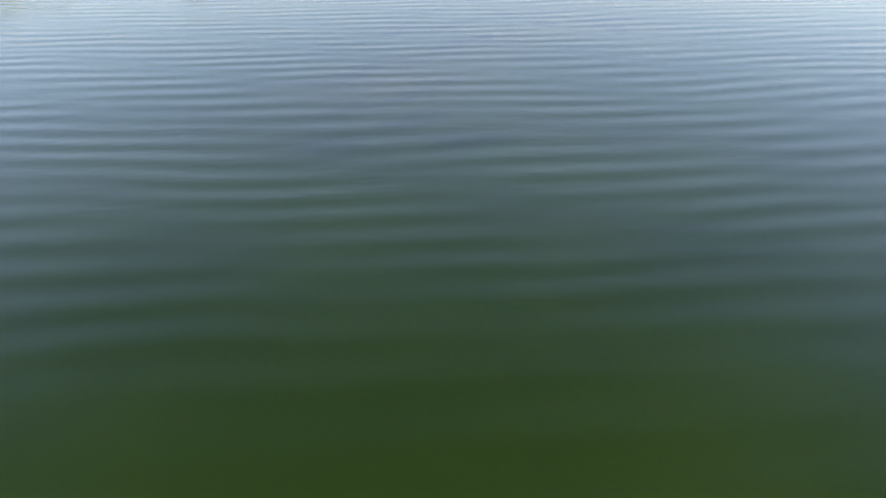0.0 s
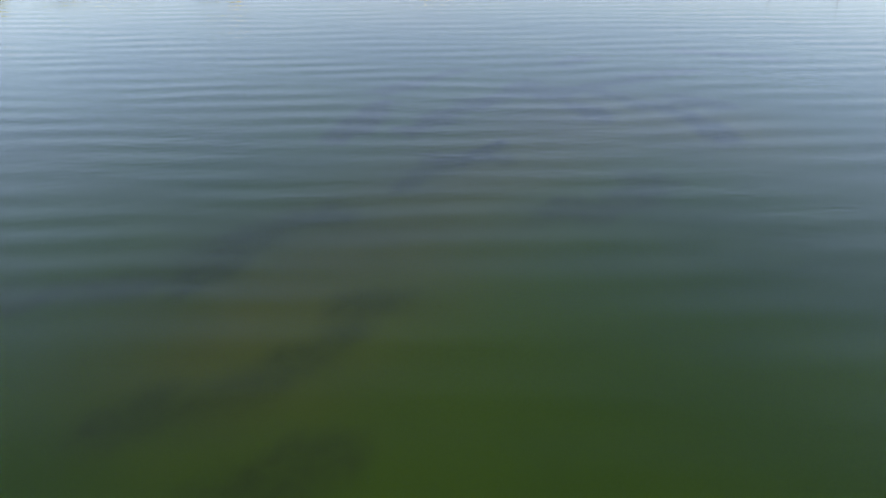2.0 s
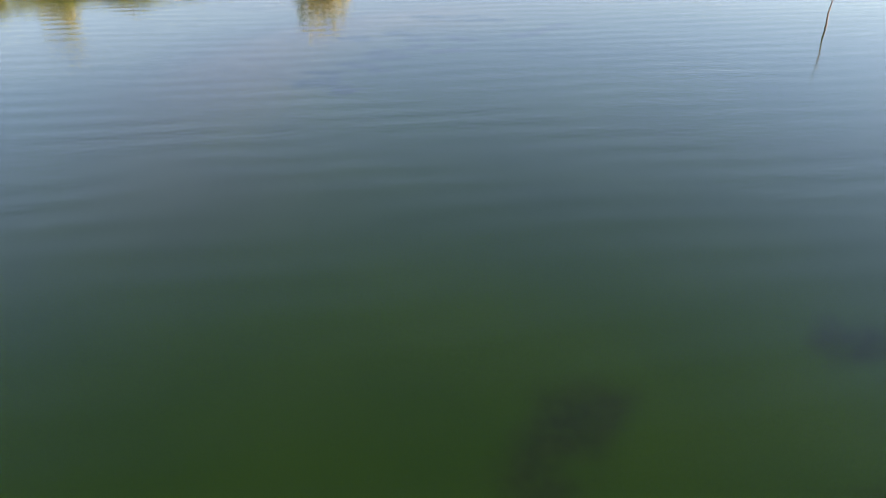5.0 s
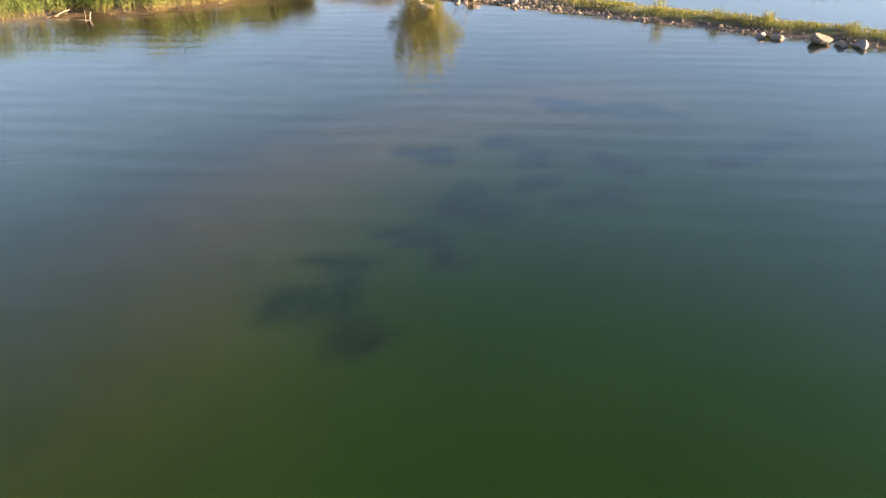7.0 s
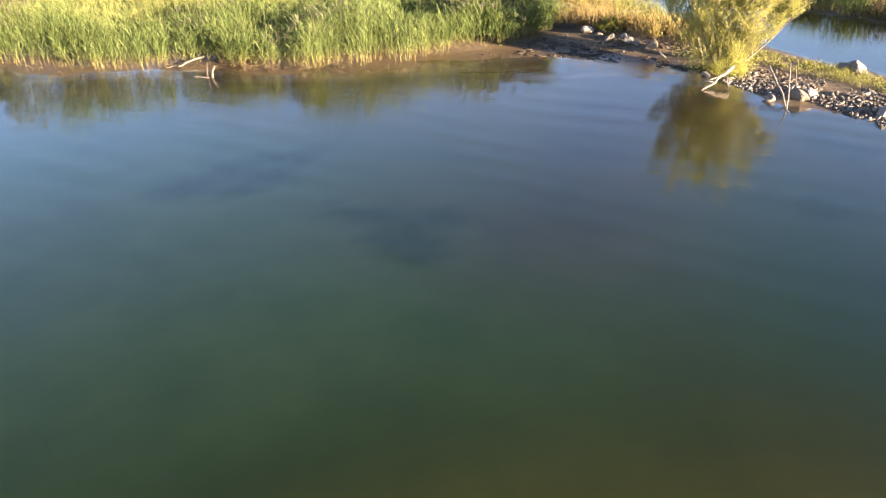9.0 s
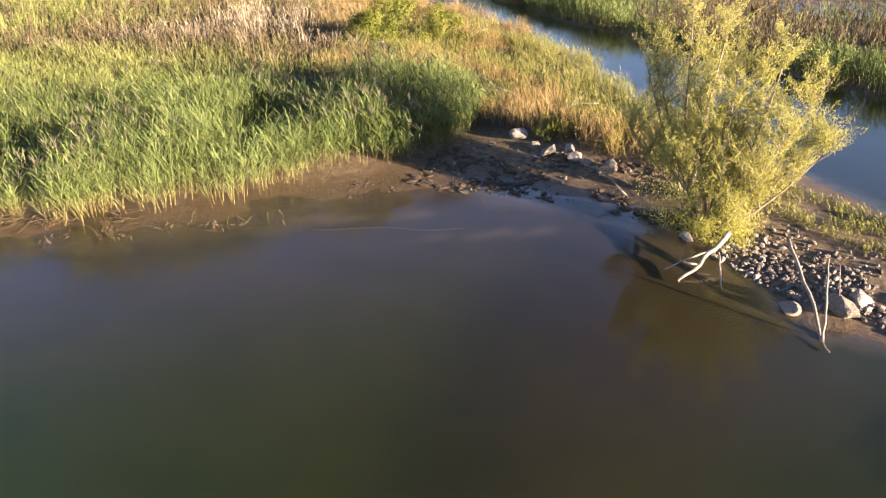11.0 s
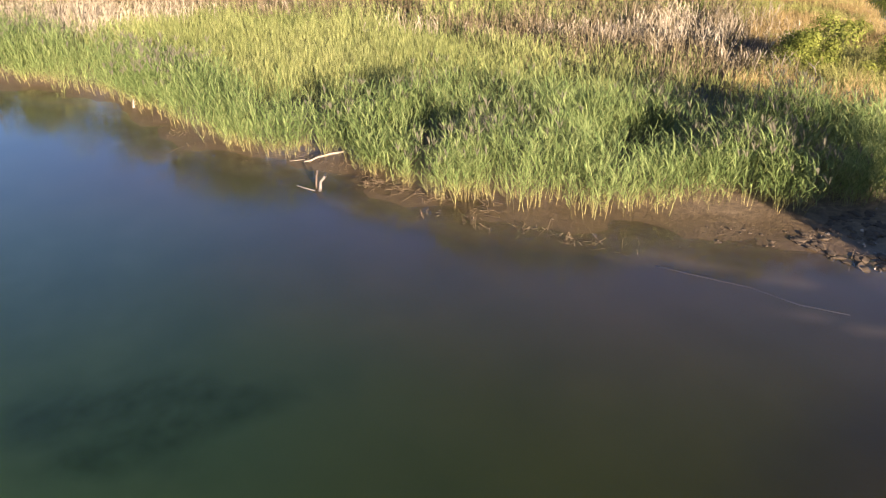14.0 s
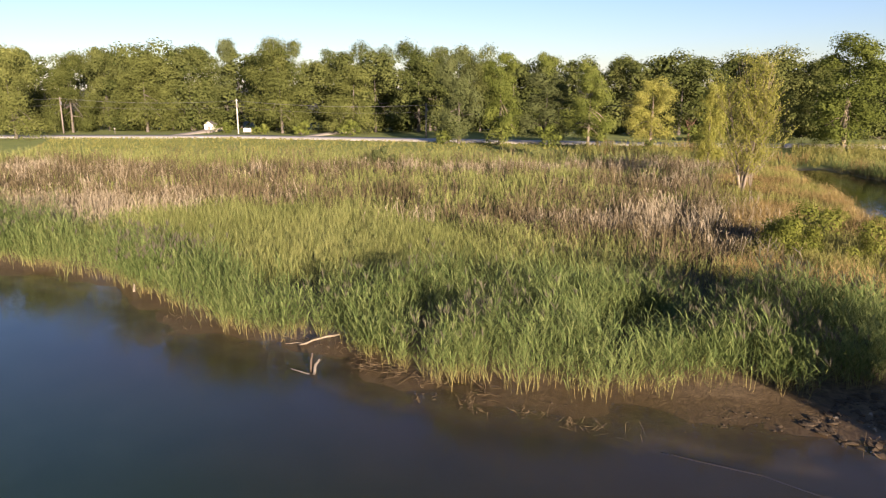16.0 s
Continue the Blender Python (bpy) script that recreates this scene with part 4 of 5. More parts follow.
def willow(x, y, seed, limbs, label, skirt, name="willow_tree", group="willows on the spit", reach=1.0, leaf_mat=None, branches=15, twigs=10, per=8, thick=0.11, blade=1.0, fill=(2.2, 1.5, 2.4)):
    """limbs: lean east, lean north and length of each stem from the one root."""
    rr = random.Random(seed)
    q = np.random.default_rng(seed)
    t = thing(name, (x, y, float(ground_height(x, y))), label, "tree", group)
    bm = bmesh.new()
    C, A = [], []
    for s, (lx, ly, length) in enumerate(limbs):
        st = bent((0.12 * lx, 0.12 * ly, -0.2), (lx * 1.25, ly * 1.25, 1.0), length, 0.06, 7, 0.07, rr)
        tube(bm, st, [thick * (length / 7.5) * (1 - 0.125 * i) for i in range(8)], 7, 0.15, seed + s)
        for b in range(branches):
            f = (0.10 + 0.88 * (b + rr.random()) / branches) * 6.99
            o = st[int(f)].lerp(st[int(f) + 1], f % 1)
            a2 = rr.uniform(0, 2 * math.pi)
            br = bent(o, (math.cos(a2), math.sin(a2), 0.9), rr.uniform(0.9, 2.1) * reach * (1.25 - f / 9), 0.08, 5, 0.13, rr)
            tube(bm, br, [0.034 * reach ** 0.5 * (1 - 0.16 * i) for i in range(6)], 5, 0.1, b)
            for w in range(twigs):
                f2 = rr.uniform(0.15, 0.99) * 4.99
                o2 = br[int(f2)].lerp(br[int(f2) + 1], f2 % 1)
                a3 = rr.uniform(0, 2 * math.pi)
                tw = bent(o2, (math.cos(a3), math.sin(a3), 1.5), rr.uniform(0.5, 1.4) * reach, -0.04, 4, 0.10, rr)
                tube(bm, tw, [0.008, 0.007, 0.006, 0.005, 0.003], 3)
                for i in range(4):
                    ln = tw[i + 1] - tw[i]
                    for _ in range(per):
                        C.append(tw[i] + ln * rr.random() + Vector((rr.gauss(0, .07), rr.gauss(0, .07), rr.gauss(0, .06))) * reach)
                        A.append(ln.normalized())
    for _ in range(skirt):
        a, rad = rr.uniform(0, 2 * math.pi), math.sqrt(rr.random())
        w = 0.75 + 0.4 * math.sin(a * 3 + seed) + rr.uniform(-0.2, 0.3)
        C.append(Vector((math.cos(a) * rad * fill[0] * w, math.sin(a) * rad * fill[1] * w, 0.1 + rr.random() ** 1.2 * fill[2] * (1.1 - 0.7 * rad) * w)))
        A.append(Vector((rr.uniform(-1, 1), rr.uniform(-1, 1), 1)).normalized())
    C, A = np.array([tuple(c) for c in C]), np.array([tuple(c) for c in A])
    A = A + 0.55 * q.normal(size=A.shape)
    A /= np.linalg.norm(A, axis=1, keepdims=True)
    v, f = leaf_quads(C, A, unit(len(C), q), (0.10 + 0.09 * q.random(len(C))) * reach * blade, (0.020 + 0.012 * q.random(len(C))) * reach ** 1.5 * blade)
    part("crown", raw_mesh("crown", v, f, leaf_mat or LEAF_WILLOW), t, "thin yellow-green leaves")
    part("trunk", bm_mesh("trunk", bm, PALE_BARK), t, "forked pale grey stems")
    return t


willow(2.3, 60.6, 5, [(-0.05, 0.0, 7.6), (0.22, 0.12, 7.9), (0.46, 0.22, 7.2), (0.70, 0.30, 5.8), (-0.10, 0.40, 6.4), (0.40, -0.10, 5.4), (-0.30, 0.10, 6.2), (0.12, 0.25, 6.8), (0.85, 0.35, 5.6), (-0.55, 0.05, 4.2)], "many-stemmed willow with yellowing leaves on the bank", 8000)
willow(0.9, 63.5, 9, [(-0.16, 0.0, 8.4), (0.08, 0.08, 8.0), (-0.45, -0.08, 6.4), (0.05, 0.20, 5.8), (-0.30, 0.02, 7.2), (-0.70, -0.1, 4.6)], "smaller willow with bare pale twigs among yellow leaves", 1800)
willow(-47.3, 107.0, 14, [(0.03, 0.02, 14.0), (0.11, 0.09, 11.5), (-0.10, -0.10, 12.0)], "sparse yellow-green cottonwood with a dead leader", 300, "cottonwood_tree", "trees along the road", 2.5, LEAF_YELLOW, 24, 8, 8, 0.13, 0.75, (2.6, 2.6, 3.0))


# ---------------------------------------------------------------- stones
def stone_mesh(name, seed, sub=2):
    rr = random.Random(seed)
    bm = bmesh.new()
    bmesh.ops.create_icosphere(bm, subdivisions=sub, radius=0.5)
    o = Vector((rr.uniform(0, 50), rr.uniform(0, 50), rr.uniform(0, 50)))
    planes = [(Vector((rr.gauss(0, 1), rr.gauss(0, 1), rr.gauss(0, 1))).normalized(), rr.uniform(0.20, 0.42)) for _ in range(9)]
    sc = Vector((1.0, rr.uniform(0.65, 0.95), rr.uniform(0.5, 0.8)))
    for v in bm.verts:
        for n, d in planes:
            k = v.co.dot(n) - d
            if k > 0:
                v.co -= n * k * 0.97
        v.co *= 1 + 0.25 * (noise.noise(v.co * 2.3 + o)) 
        v.co = Vector((v.co.x * sc.x, v.co.y * sc.y, v.co.z * sc.z))
    return bm_mesh(name, bm, STONE, False)


BOULDERS = [stone_mesh("boulder", 100 + k, 3) for k in range(6)]
rr = random.Random(4)
for k, (x, y, size, label) in enumerate([
        (5.33, 55.84, 0.75, "pale angular boulder standing in shallow water"), (6.95, 56.3, 1.3, "large buff boulder at the foot of the stony spit"), (7.4, 57.0, 0.85, "grey angular boulder on the stony spit"),
        (-8.31, 67.41, 1.25, "brown boulder at the edge of the reeds"), (-6.24, 65.79, 0.95, "grey boulder on the dark mud bank"), (-3.0, 64.89, 1.15, "rounded pale boulder on the dark mud bank"),
        (-7.2, 66.4, 0.8, "flat tan boulder on the mud bank"), (-5.3, 66.3, 0.9, "pale grey boulder on the mud bank"), (-4.7, 65.6, 0.85, "pale grey boulder on the mud bank"), (-4.1, 65.4, 0.7, "pinkish boulder on the mud bank"),
        (9.17, 64.4, 1.3, "big dark grey boulder on the spit beside the inlet"), (10.0, 64.2, 1.5, "big rounded boulder on the spit beside the inlet"), (1.5, 59.9, 0.65, "buff stone below the willow roots"),
        (30.09, 39.54, 1.15, "pale boulder at the water's edge of the spit"), (29.0, 40.0, 1.0, "dark low boulder in the water by the spit"), (32.84, 37.91, 1.8, "large grey slab-like boulder in the water by the spit"),
        (34.82, 36.24, 1.3, "tan blocky boulder in the water by the spit"), (33.8, 37.0, 1.0, "low dark boulder in the water by the spit"), (38.6, 33.6, 0.85, "dark boulder at the outer spit"), (21.71, 46.52, 0.6, "pinkish stone at the water's edge of the spit"),
        (11.0, 55.0, 0.9, "pale stone on the rubble beach"), (13.2, 60.6, 1.0, "pale block on the spit beside the inlet")]):
    ob = new("boulder", BOULDERS[k % 6])
    z = max(float(ground_height(x, y)), -0.15)
    ob.matrix_basis = pose(x, y, z + size * 0.18, rr.uniform(-12, 12), rr.uniform(-12, 12), rr.uniform(0, 360)) @ Matrix.Scale(size * 1.05, 4)
    tagged(ob, label, "boulder", "boulders along the shore")


def spit_points(n, seed, near):
    r = np.random.default_rng(seed)
    out = []
    line = [(2.6, 59.2), (4.6, 57.6), (6.2, 56.6), (7.8, 56.4)] + SPIT_NEAR
    seg = [math.dist(a, b) for a, b in zip(line, line[1:])]
    w = np.array([s * (4.5 if k < 5 else 0.8) for k, s in enumerate(seg)])
    if near:
        w[6:] = 0
    w /= w.sum()
    while len(out) < n:
        k = r.choice(len(seg), p=w)
        a, b = np.array(line[k]), np.array(line[k + 1])
        d = (b - a) / seg[k]
        inn = np.array([-d[1], d[0]])
        p = a + (b - a) * r.random() + inn * (abs(r.normal()) * (1.9 if k < 5 else 0.85) - 0.4)
        out.append(p)
    return np.array(out)


PEBBLES = [stone_mesh("rubble_stone", 200 + k, 1) for k in range(8)]
for k, (x, y) in enumerate(spit_points(300, 5, True)):
    s = 0.16 + 0.32 * rr.random() ** 2
    ob = new("rubble_stone", PEBBLES[k % 8])
    ob.parent = ground
    ob.matrix_basis = pose(x, y, float(ground_height(x, y)) + s * 0.14, rr.uniform(0, 360), rr.uniform(-20, 20), rr.uniform(0, 360)) @ Matrix.Scale(s, 4)


def joined_stones(name, pts, lo, hi, label, seed, mat=None, flat=1.0):
    r = np.random.default_rng(seed)
    V, F, o = [], [], 0
    src = []
    for me in PEBBLES:
        src.append((np.array([v.co[:] for v in me.vertices]), np.array([f.vertices[:] for f in me.polygons])))
    zs = ground_height(pts[:, 0], pts[:, 1])
    for (x, y), z in zip(pts, zs):
        v, f = src[r.integers(len(src))]
        s, a = lo + (hi - lo) * r.random() ** 2, r.random() * 6.28
        R = np.array([[math.cos(a), -math.sin(a), 0], [math.sin(a), math.cos(a), 0], [0, 0, 1]])
        V.append(v @ R.T * s * [1, 1, flat] + [x, y, z + s * 0.12 * flat])
        F.append(f + o)
        o += len(v)
    ob = new(name, raw_mesh(name, np.concatenate(V), np.concatenate(F), mat or STONE))
    return tagged(ob, label, "stones" if mat is None else "mud", kind="stuff")


joined_stones("shore_rubble", spit_points(3400, 6, False), 0.07, 0.36, "grey and buff rubble stones along the spit", 8)
PEAT = plain_material("dark_peat", (0.0216, 0.0151, 0.00864), (0.0612, 0.0432, 0.0238), 5.0, 0.85, 0.04)
p = np.random.default_rng(19).random((2600, 2)) * [13, 6.5] + [-11.5, 60.2]
e = land_side(p[:, 0], p[:, 1])
p = p[(e > -0.5) & (e < 4.5) & (vnoise(p[:, 0], p[:, 1], 0.7, 88) > 0.42)]
joined_stones("peat_clods", p[:700], 0.14, 0.7, "dark lumps of peat and rotted roots on the mud bank", 18, PEAT, 0.45)
p = np.random.default_rng(20).random((3600, 2)) * [26, 20] + [-33, 42]
e = land_side(p[:, 0], p[:, 1])
p = p[(e > -0.4) & (e < 1.5) & (vnoise(p[:, 0], p[:, 1], 0.8, 89) > 0.52)]
joined_stones("peat_clods", p[:520], 0.06, 0.30, "dark lumps of mud and roots along the reed edge", 21, PEAT, 0.4)
p = np.random.default_rng(9).random((420, 2)) * [14, 6] + [-11, 60.5]
p = p[(land_side(p[:, 0], p[:, 1]) > -0.3)]
joined_stones("bank_pebbles", p[:260], 0.08, 0.32, "small stones scattered on the dark mud bank", 10)


# ---------------------------------------------------------------- driftwood
def wood(name, at, lines, mat, label, category, seed=0):
    """lines: bent limbs as (points, first radius, last radius), local to at."""
    t = thing(name, at, label, category)
    for k, (pts, r0, r1) in enumerate(lines):
        bm = bmesh.new()
        n = len(pts)
        fine, rad = [], []
        rr2 = random.Random(seed + k)
        for i in range(n - 1):
            for s in range(3):
                u = s / 3
                q = Vector(pts[i]).lerp(Vector(pts[i + 1]), u)
                if i + s:
                    q += Vector((rr2.uniform(-1, 1), rr2.uniform(-1, 1), rr2.uniform(-1, 1))) * r0 * 0.35
                fine.append(q)
                rad.append(r0 + (r1 - r0) * (i + u) / (n - 1))
        fine.append(Vector(pts[-1]))
        rad.append(r1)
        tube(bm, fine, [0.62 * v for v in rad], 8, 0.25, seed + k)
        part("trunk" if k == 0 else "branch", bm_mesh("limb", bm, mat), t)
    return t


wood("driftwood_log", (2.9, 59.3, 0), [([(0.1, -0.1, 0.9), (-0.3, -1.2, 0.6), (-0.6, -2.0, 0.35), (-1.2, -3.0, 0.03)], 0.17, 0.08), ([(-0.7, -2.1, 0.32), (-0.95, -2.15, 0.36), (-1.3, -2.0, 0.34)], 0.09, 0.05),
     ([(-0.2, -0.8, 0.6), (-1.1, -1.7, 0.3), (-1.8, -2.4, 0.0)], 0.07, 0.03), ([(-0.1, -1.1, 0.5), (0.12, -2.0, 0.2), (0.3, -2.8, -0.08)], 0.065, 0.045)], DRIFT, "bleached forked driftwood log leaning into the water", "driftwood", 20)
wood("fallen_snag", (6.38, 54.54, 0), [([(0, 0, -0.1), (-0.35, 1.2, 0.45), (-0.9, 2.8, 0.8), (-1.38, 4.36, 1.2)], 0.07, 0.11), ([(0.02, 0, -0.1), (-0.05, 0.5, 0.7), (-0.2, 1.0, 1.4), (-0.28, 1.46, 2.1)], 0.08, 0.03),
     ([(0.2, -0.6, -0.05), (-0.1, -0.1, 0.05)], 0.05, 0.04), ([(0.18, 0.6, 1.3), (0.0, 0.9, 2.2)], 0.03, 0.015)], DRIFT, "thin bare V-shaped dead branches rising from the water", "driftwood", 30)
wood("broken_post", (-26.45, 46.15, 0), [([(0, 0, -0.4), (0.08, 0.22, 0.22), (0.14, 0.42, 0.62)], 0.14, 0.09), ([(0.1, -0.1, 0.0), (-0.35, -0.55, 0.1), (-0.6, -0.7, 0.15)], 0.05, 0.035)], BARK, "broken pale tree stump standing in the shallows", "stump", 40)
wood("dark_slab", (-26.75, 46.3, 0), [([(0, 0, -0.4), (-0.02, 0.05, 0.35), (-0.03, 0.1, 0.8)], 0.10, 0.07)], DARKWOOD, "dark upright slab standing in the shallows", "stump", 45)
wood("shore_log", (-29.6, 48.0, 0), [([(0.15, 1.0, 0.4), (-0.05, 0.0, 0.28), (-0.2, -1.1, 0.14)], 0.10, 0.07), ([(-0.4, -0.2, 0.12), (-0.7, -1.6, 0.12)], 0.05, 0.03)], PALE_BARK, "weathered grey log lying on the muddy shore", "driftwood", 50)
wood("sunken_branch", (-9.9, 55.8, -0.05), [([(-3.0, -1.6, -0.03), (-1.4, -0.8, 0.0), (0.0, 0.0, 0.02), (1.7, 0.5, 0.0), (2.9, 1.4, -0.04)], 0.026, 0.014)], DARKWOOD, "long thin dark branch lying in the shallow water", "driftwood", 58)
wood("dead_bush", (-25.6, 79.2, 0.55), [([(0, 0, 0), (0.05, 0, 1.0), (0.1, 0.1, 2.1)], 0.05, 0.015)] + [([(0.03, 0.03, 0.4 + 0.12 * k), (0.5 * math.cos(k * 2.4), 0.5 * math.sin(k * 2.4), 1.0 + 0.12 * k), (0.85 * math.cos(k * 2.4), 0.85 * math.sin(k * 2.4), 1.5 + 0.1 * k)], 0.025, 0.008) for k in range(9)],
     DRIFT, "bare bleached dead bush", "shrub", 60)
wood("white_stake", (-44.7, 41.6, 0), [([(0, 0, -0.2), (0.02, 0.02, 0.3), (0.03, 0.05, 0.55)], 0.13, 0.10)], DRIFT, "short pale stake at the water's edge", "stake", 65)
wood("standing_snag", (43, 9.5, 0), [([(0, 0, -0.6), (0.1, 0, 2), (0.0, 0.1, 4.6)], 0.13, 0.03), ([(0.05, 0, 2.6), (0.5, 0.2, 3.4)], 0.04, 0.015)], DARKWOOD, "thin dead tree standing by the outer spit", "snag", 70)
wood("standing_snag", (50.5, 6.5, 0), [([(0, 0, -0.6), (0.2, 0.2, 2), (0.7, 0.3, 4.9)], 0.14, 0.03), ([(0.3, 0.2, 2.9), (-0.2, 0.5, 3.8)], 0.04, 0.015)], DARKWOOD, "thin leaning dead tree standing by the outer spit", "snag", 75)

wood("dead_stick", (21.4, 45.5, 0.0), [([(0, 0, -0.1), (-0.1, 0.3, 0.3), (-0.15, 0.5, 0.75)], 0.05, 0.02), ([(-0.05, 0.15, 0.15), (0.3, 0.3, 0.6)], 0.03, 0.012), ([(-0.1, 0.3, 0.3), (-0.5, 0.4, 0.6)], 0.03, 0.012)], DRIFT, "short bleached dead branch at the edge of the spit", "driftwood", 85)

# broken reed stalks and twigs along the waterline
q = np.random.default_rng(77)
C, A, L = [], [], []
for (x, y, n, rad) in [(-25.4, 48.3, 46, 0.5), (-22.8, 50.4, 60, 0.5), (-21.2, 48.8, 26, 0.25), (-20.1, 50.5, 44, 0.4), (-19.0, 50.4, 26, 0.3), (-18.0, 51.8, 34, 0.35), (-17.1, 52.3, 20, 0.4), (-16.2, 52.7, 34, 0.3),
                       (-15.4, 53.3, 26, 0.3), (-14.4, 54.2, 20, 0.5), (-38, 42.6, 40, 0.7), (-35.2, 42.4, 24, 0.5), (-30, 47.4, 40, 0.6), (-28.4, 48.6, 40, 0.6), (-8.5, 60.3, 24, 1.2), (-3, 61.8, 30, 1.8), (-6, 62.5, 30, 1.4)]:
    for _ in range(int(n * 0.7)):
        px, py = x + q.normal() * rad * 0.8, y + q.normal() * rad * 0.7
        l = 0.18 + 0.5 * q.random() ** 2
        up = 0.15 + 0.9 * q.random()
        C.append((px, py, max(float(ground_height(px, py)), -0.06) + 0.35 * l * min(up, 0.8)))
        A.append((0.7 * q.normal(), 0.7 * q.normal(), up))
        L.append(l)
for (x, y) in ((-27.4, 49.0), (-26.4, 48.8), (-25.2, 48.7), (-23.9, 49.3), (-22.6, 50.2), (-30.4, 47.2), (-20.3, 51.6)):      # matted fallen stems
    for _ in range(34):
        px, py = x + q.normal() * 0.4, y + q.normal() * 0.3
        l = 0.5 + 0.7 * q.random()
        C.append((px, py, max(float(ground_height(px, py)), 0.0) + 0.06 + 0.25 * q.random() ** 2))
        A.append((0.6 + 0.5 * q.normal(), -0.5 + 0.5 * q.normal(), 0.35 * q.random()))
        L.append(l)
C, A, L = np.array(C), np.array(A), np.array(L)
A /= np.linalg.norm(A, axis=1, keepdims=True)
V = []
for s in range(2):
    sd = np.cross(A, unit(len(A), q))
    sd /= np.linalg.norm(sd, axis=1, keepdims=True)
    sd *= 0.007
    V.append(np.stack([C - A * L[:, None] / 2 - sd, C - A * L[:, None] / 2 + sd, C + A * L[:, None] / 2 + sd, C + A * L[:, None] / 2 - sd], 1))
V = np.concatenate(V).reshape(-1, 3)
tagged(new("broken_stalks", raw_mesh("broken_stalks", V, np.arange(len(V)).reshape(-1, 4), STALK)), "broken straw-coloured reed stalks and twigs on the mud", "stalks", kind="stuff")


# ---------------------------------------------------------------- roadside
def utility_pole(x, y, h, mat, label):
    t = thing("utility_pole", (x, y, float(ground_height(x, y))), label, "utility pole", "poles along the road")
    bm = bmesh.new()
    tube(bm, [(0, 0, -0.5), (0, 0, h * 0.5), (0, 0, h)], [0.19, 0.17, 0.13], 10)
    part("pole", bm_mesh("pole", bm, mat), t)
    d = Vector((0.68, 0.73, 0))
    s = Vector((d.y, -d.x, 0))
    bm = bmesh.new()
    bmesh.ops.create_cube(bm, size=1.0, matrix=Matrix.Translation((0, 0, h - 0.35)) @ Matrix.Rotation(math.atan2(s.y, s.x), 4, "Z") @ Matrix.Diagonal((1.6, 0.1, 0.12, 1)))
    part("crossarm", bm_mesh("crossarm", bm, mat, False), t)
    bm = bmesh.new()
    tube(bm, [(0.28, 0.1, h - 1.9), (0.28, 0.1, h - 1.1)], [0.2, 0.2], 10)
    part("transformer", bm_mesh("transformer", bm, WIRE), t)
    return t


POLES = [(-193.9, 50.7, 8.7), (-169.3, 85.9, 8.2), (-133.0, 116.6, 7.5)]
utility_pole(*POLES[0], DARK_POLE, "dark wooden utility pole beside the road")
utility_pole(*POLES[1], POLE_WOOD, "pale sunlit utility pole beside the road")
utility_pole(*POLES[2], DARK_POLE, "grey wooden utility pole near the trees")
ends = [(-222, 5, 8.5)] + POLES + [(-100, 150, 8)]
for (a, b) in zip(ends, ends[1:]):
    for k, (off, drop) in enumerate([(-0.7, 0.35), (0.7, 0.35), (0.1, 1.8)]):
        za, zb = float(ground_height(a[0], a[1])) + a[2] - drop, float(ground_height(b[0], b[1])) + b[2] - drop
        line = []
        for i in range(13):
            u = i / 12
            line.append((a[0] + (b[0] - a[0]) * u + off * 0.73, a[1] + (b[1] - a[1]) * u - off * 0.68, za + (zb - za) * u - 0.8 * 4 * u * (1 - u)))
        bm = bmesh.new()
        tube(bm, line, [0.016] * 13, 4)
        tagged(new("overhead_wire", bm_mesh("overhead_wire", bm, WIRE)), "thin sagging overhead wire between utility poles", "wire", "overhead wires")


def white_shed(x, y, turn):
    t = thing("garden_shed", (x, y, float(ground_height(x, y))), "small white shed half hidden among the trees", "shed")
    t.matrix_basis = t.matrix_basis @ Matrix.Rotation(radians(turn), 4, "Z") @ Matrix.Scale(0.7, 4)
    bm = bmesh.new()
    v = [bm.verts.new(p) for p in ((-2, -1.6, -0.2), (2, -1.6, -0.2), (2, 1.6, -0.2), (-2, 1.6, -0.2), (-2, -1.6, 2.5), (2, -1.6, 2.5), (2, 1.6, 2.5), (-2, 1.6, 2.5), (-2, 0, 3.6), (2, 0, 3.6))]
    for f in ((0, 1, 5, 4), (2, 3, 7, 6), (1, 2, 6, 9, 5), (3, 0, 4, 8, 7), (0, 3, 2, 1)):
        bm.faces.new([v[k] for k in f])
    part("wall", bm_mesh("wall", bm, WHITE, False), t)
    bm = bmesh.new()
    for s in (-1, 1):
        q = [bm.verts.new(p) for p in ((-2.2, s * 1.95, 2.32), (2.2, s * 1.95, 2.32), (2.2, 0, 3.68), (-2.2, 0, 3.68), (-2.2, s * 1.95, 2.42), (2.2, s * 1.95, 2.42), (2.2, 0, 3.80), (-2.2, 0, 3.80))]
        for f in ((0, 1, 2, 3), (4, 5, 6, 7), (0, 1, 5, 4), (1, 2, 6, 5), (3, 0, 4, 7)):
            bm.faces.new([q[k] for k in f])
    part("roof", bm_mesh("roof", bm, ROOF, False), t, "grey shingled roof")
    bm = bmesh.new()
    bmesh.ops.create_cube(bm, size=1.0, matrix=Matrix.Translation((2.03, 0.2, 0.95)) @ Matrix.Diagonal((0.06, 0.95, 2.0, 1)))
    part("door", bm_mesh("door", bm, DARK_POLE, False), t, "dark plank door")


white_shed(-189, 84.5, -35)


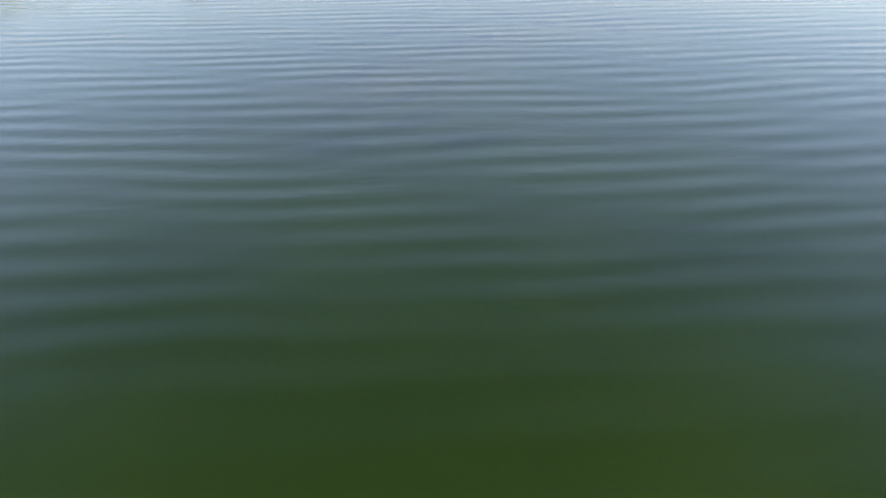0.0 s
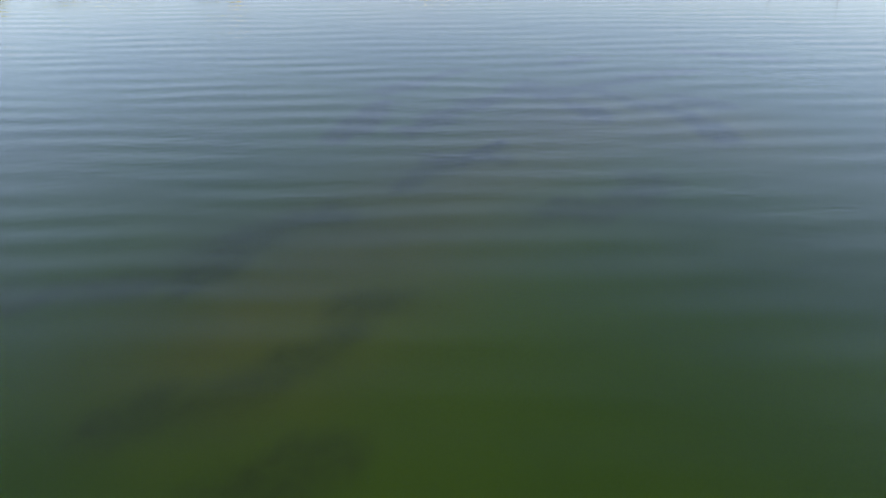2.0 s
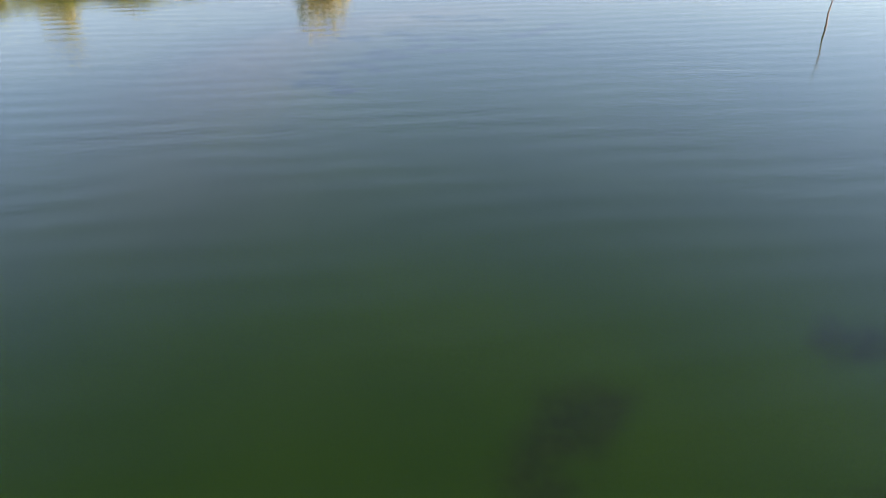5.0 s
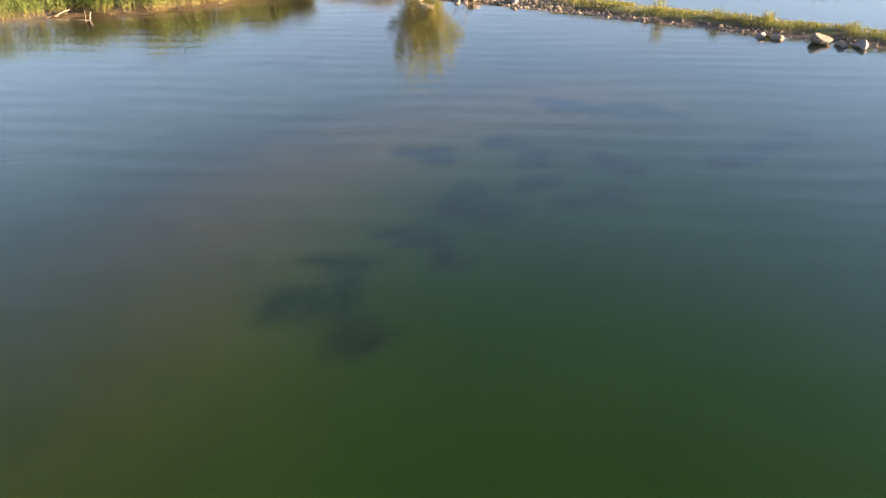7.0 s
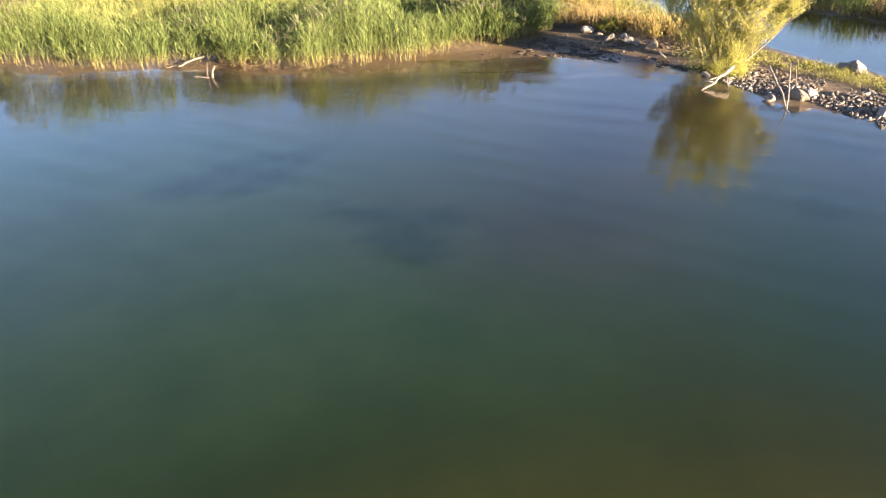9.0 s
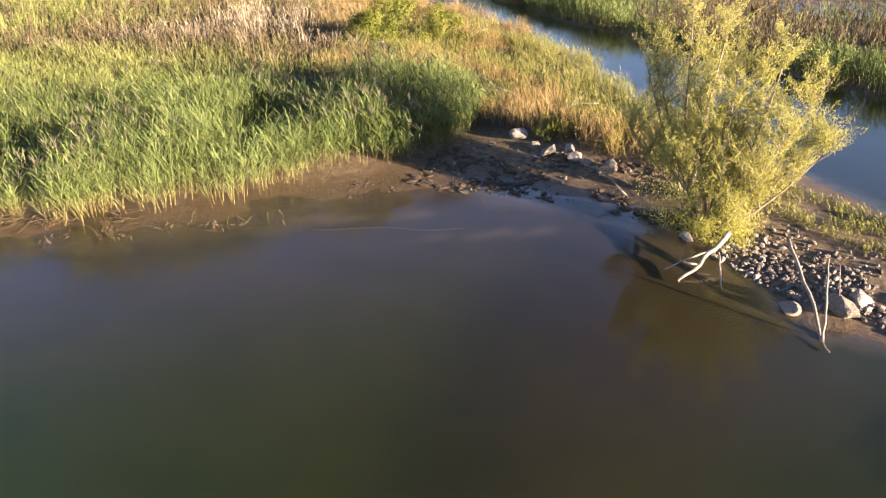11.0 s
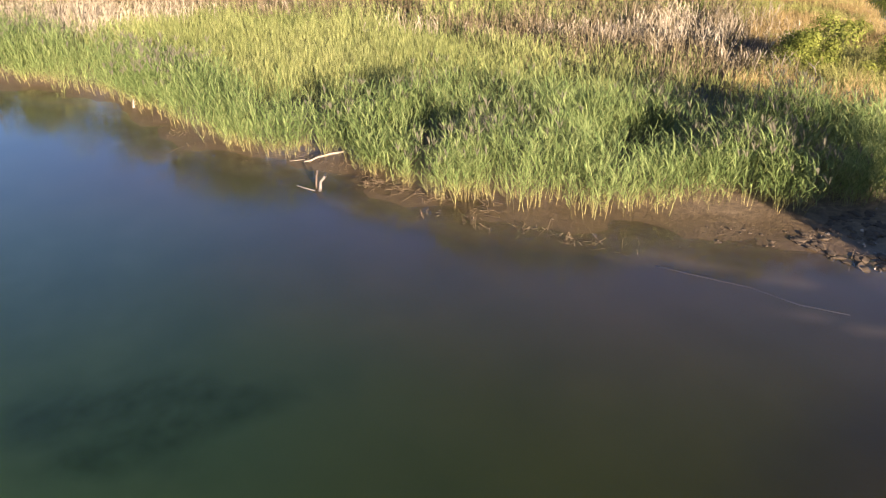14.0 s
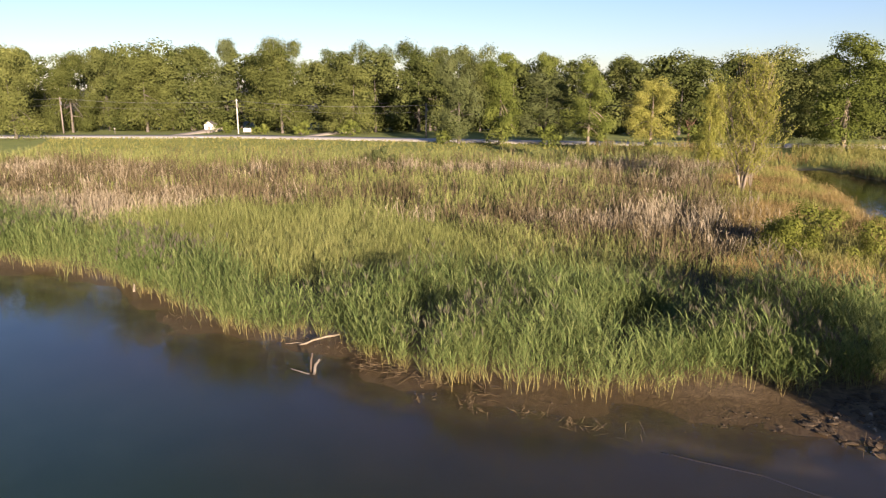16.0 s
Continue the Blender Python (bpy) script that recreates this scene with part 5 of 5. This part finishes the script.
def sign_board(x, y, turn):
    t = thing("sign_board", (x, y, float(ground_height(x, y))), "pale blank wooden board on two short posts beside the road", "sign")
    t.matrix_basis = t.matrix_basis @ Matrix.Rotation(radians(turn), 4, "Z")
    bm = bmesh.new()
    bmesh.ops.create_cube(bm, size=1.0, matrix=Matrix.Translation((0, 0, 1.0)) @ Matrix.Diagonal((1.9, 0.12, 0.95, 1)))
    bmesh.ops.bevel(bm, geom=list(bm.edges), offset=0.02, segments=1)
    part("board", bm_mesh("board", bm, POLE_WOOD, False), t)
    for dx in (-0.8, 0.8):
        bm = bmesh.new()
        bmesh.ops.create_cube(bm, size=1.0, matrix=Matrix.Translation((dx, 0.11, 0.55)) @ Matrix.Diagonal((0.1, 0.1, 1.5, 1)))
        part("post", bm_mesh("post", bm, DARK_POLE, False), t)


sign_board(-166.5, 87.2, 55)
for x, y in ((-174.0, 80.0), (-186.0, 61.0)):
    t = thing("mailbox", (x, y, float(ground_height(x, y))), "small pale mailbox on a post beside the road", "mailbox", "mailboxes")
    bm = bmesh.new()
    bmesh.ops.create_cube(bm, size=1.0, matrix=Matrix.Translation((0, 0, 0.5)) @ Matrix.Diagonal((0.1, 0.1, 1.2, 1)))
    part("post", bm_mesh("post", bm, DARK_POLE, False), t)
    bm = bmesh.new()
    tube(bm, [(-0.25, 0, 1.2), (0.25, 0, 1.2)], [0.14, 0.14], 10)
    part("box", bm_mesh("box", bm, POLE_WOOD), t)


def bare_bush(name, x, y, h, n, mat, label, seed, spread=0.45):
    rb = random.Random(seed)
    lines = []
    for k in range(n):
        a = rb.uniform(0, 6.28)
        z0 = rb.uniform(0, 0.45) * h
        e = Vector((math.cos(a), math.sin(a), 0)) * h * spread * rb.uniform(0.3, 1)
        lines.append(([(0.03 * math.cos(a), 0.03 * math.sin(a), z0), tuple(e * 0.4 + Vector((0, 0, z0 + (h - z0) * 0.5))), tuple(e + Vector((0, 0, z0 + (h - z0) * rb.uniform(0.75, 1))))], 0.025 + 0.006 * h, 0.006 + 0.0015 * h))
    return wood(name, (x, y, float(ground_height(x, y))), lines, mat, label, "shrub", seed)


RUSTY_TWIG = wood_material("rusty_twigs", (0.115, 0.0648, 0.0432), (0.187, 0.108, 0.072))
bare_bush("bare_bush", -90.5, 151.0, 5.5, 22, RUSTY_TWIG, "leafless reddish bush beside the road", 300, 0.35)
bare_bush("dead_treetop", -47.2, 108.4, 15.5, 11, PALE_BARK, "bare dead limbs rising out of the cottonwood", 310, 0.2)
bare_bush("bare_bush", -28.5, 104.2, 2.6, 10, DRIFT, "bleached leafless bush beside the inlet", 320)
# fallen dead branches on the grassy bank
for k, (x, y, a, L) in enumerate([(-10.5, 71.5, 2.9, 4.0), (-9.0, 72.5, 3.3, 3.5), (-11.5, 73.5, 2.6, 3.2), (-7.6, 70.6, 0.3, 2.6), (-23.5, 80.5, 2.4, 2.6), (-20.5, 88.0, 1.0, 2.2), (-1.5, 62.6, 2.9, 2.4)]):
    c, d = math.cos(a), math.sin(a)
    wood("fallen_branch", (x, y, float(ground_height(x, y)) + 0.62), [([(0, 0, -0.4), (c * L * 0.5, d * L * 0.5, 0.45), (c * L, d * L, 0.55)], 0.075, 0.03), ([(c * L * 0.4, d * L * 0.4, 0.4), (c * L * 0.7 - d * 0.6, d * L * 0.7 + c * 0.6, 0.9)], 0.035, 0.015),
         ([(c * L * 0.6, d * L * 0.6, 0.45), (c * L * 0.9 + d * 0.5, d * L * 0.9 - c * 0.5, 0.8)], 0.03, 0.012)], DRIFT, "bleached fallen branch lying in the grass", "driftwood", 400 + 5 * k)
# low leafy weeds on the bank
rb = random.Random(55)
for k in range(26):
    u = rb.random()
    x, y = -9 + 9.5 * u + rb.uniform(-1.5, 1.5), 67.6 + rb.uniform(-0.3, 5.2) - 1.2 * u
    if float(land_side(np.array([x]), np.array([y]))[0]) > 1.0:
        shrub("leafy_weed", "low yellow-green leafy weed on the bank", x, y, rb.uniform(0.6, 1.2), rb.uniform(0.45, 0.9), LEAF_BUSH if k % 3 else LEAF_YELLOW, 500 + k, 420, 0.10, "weeds on the bank")
for k in range(9):
    x, y = -34 + 18 * rb.random(), 0
    y = 82 - (x + 17) * 1.15 + rb.uniform(-3, 4)
    shrub("bank_shrub", "olive and yellow shrub in the bank grass", x, y, rb.uniform(1.0, 1.9), rb.uniform(0.9, 1.7), LEAF_BUSH, 560 + k, 1100, 0.14, "shrubs on the bank")
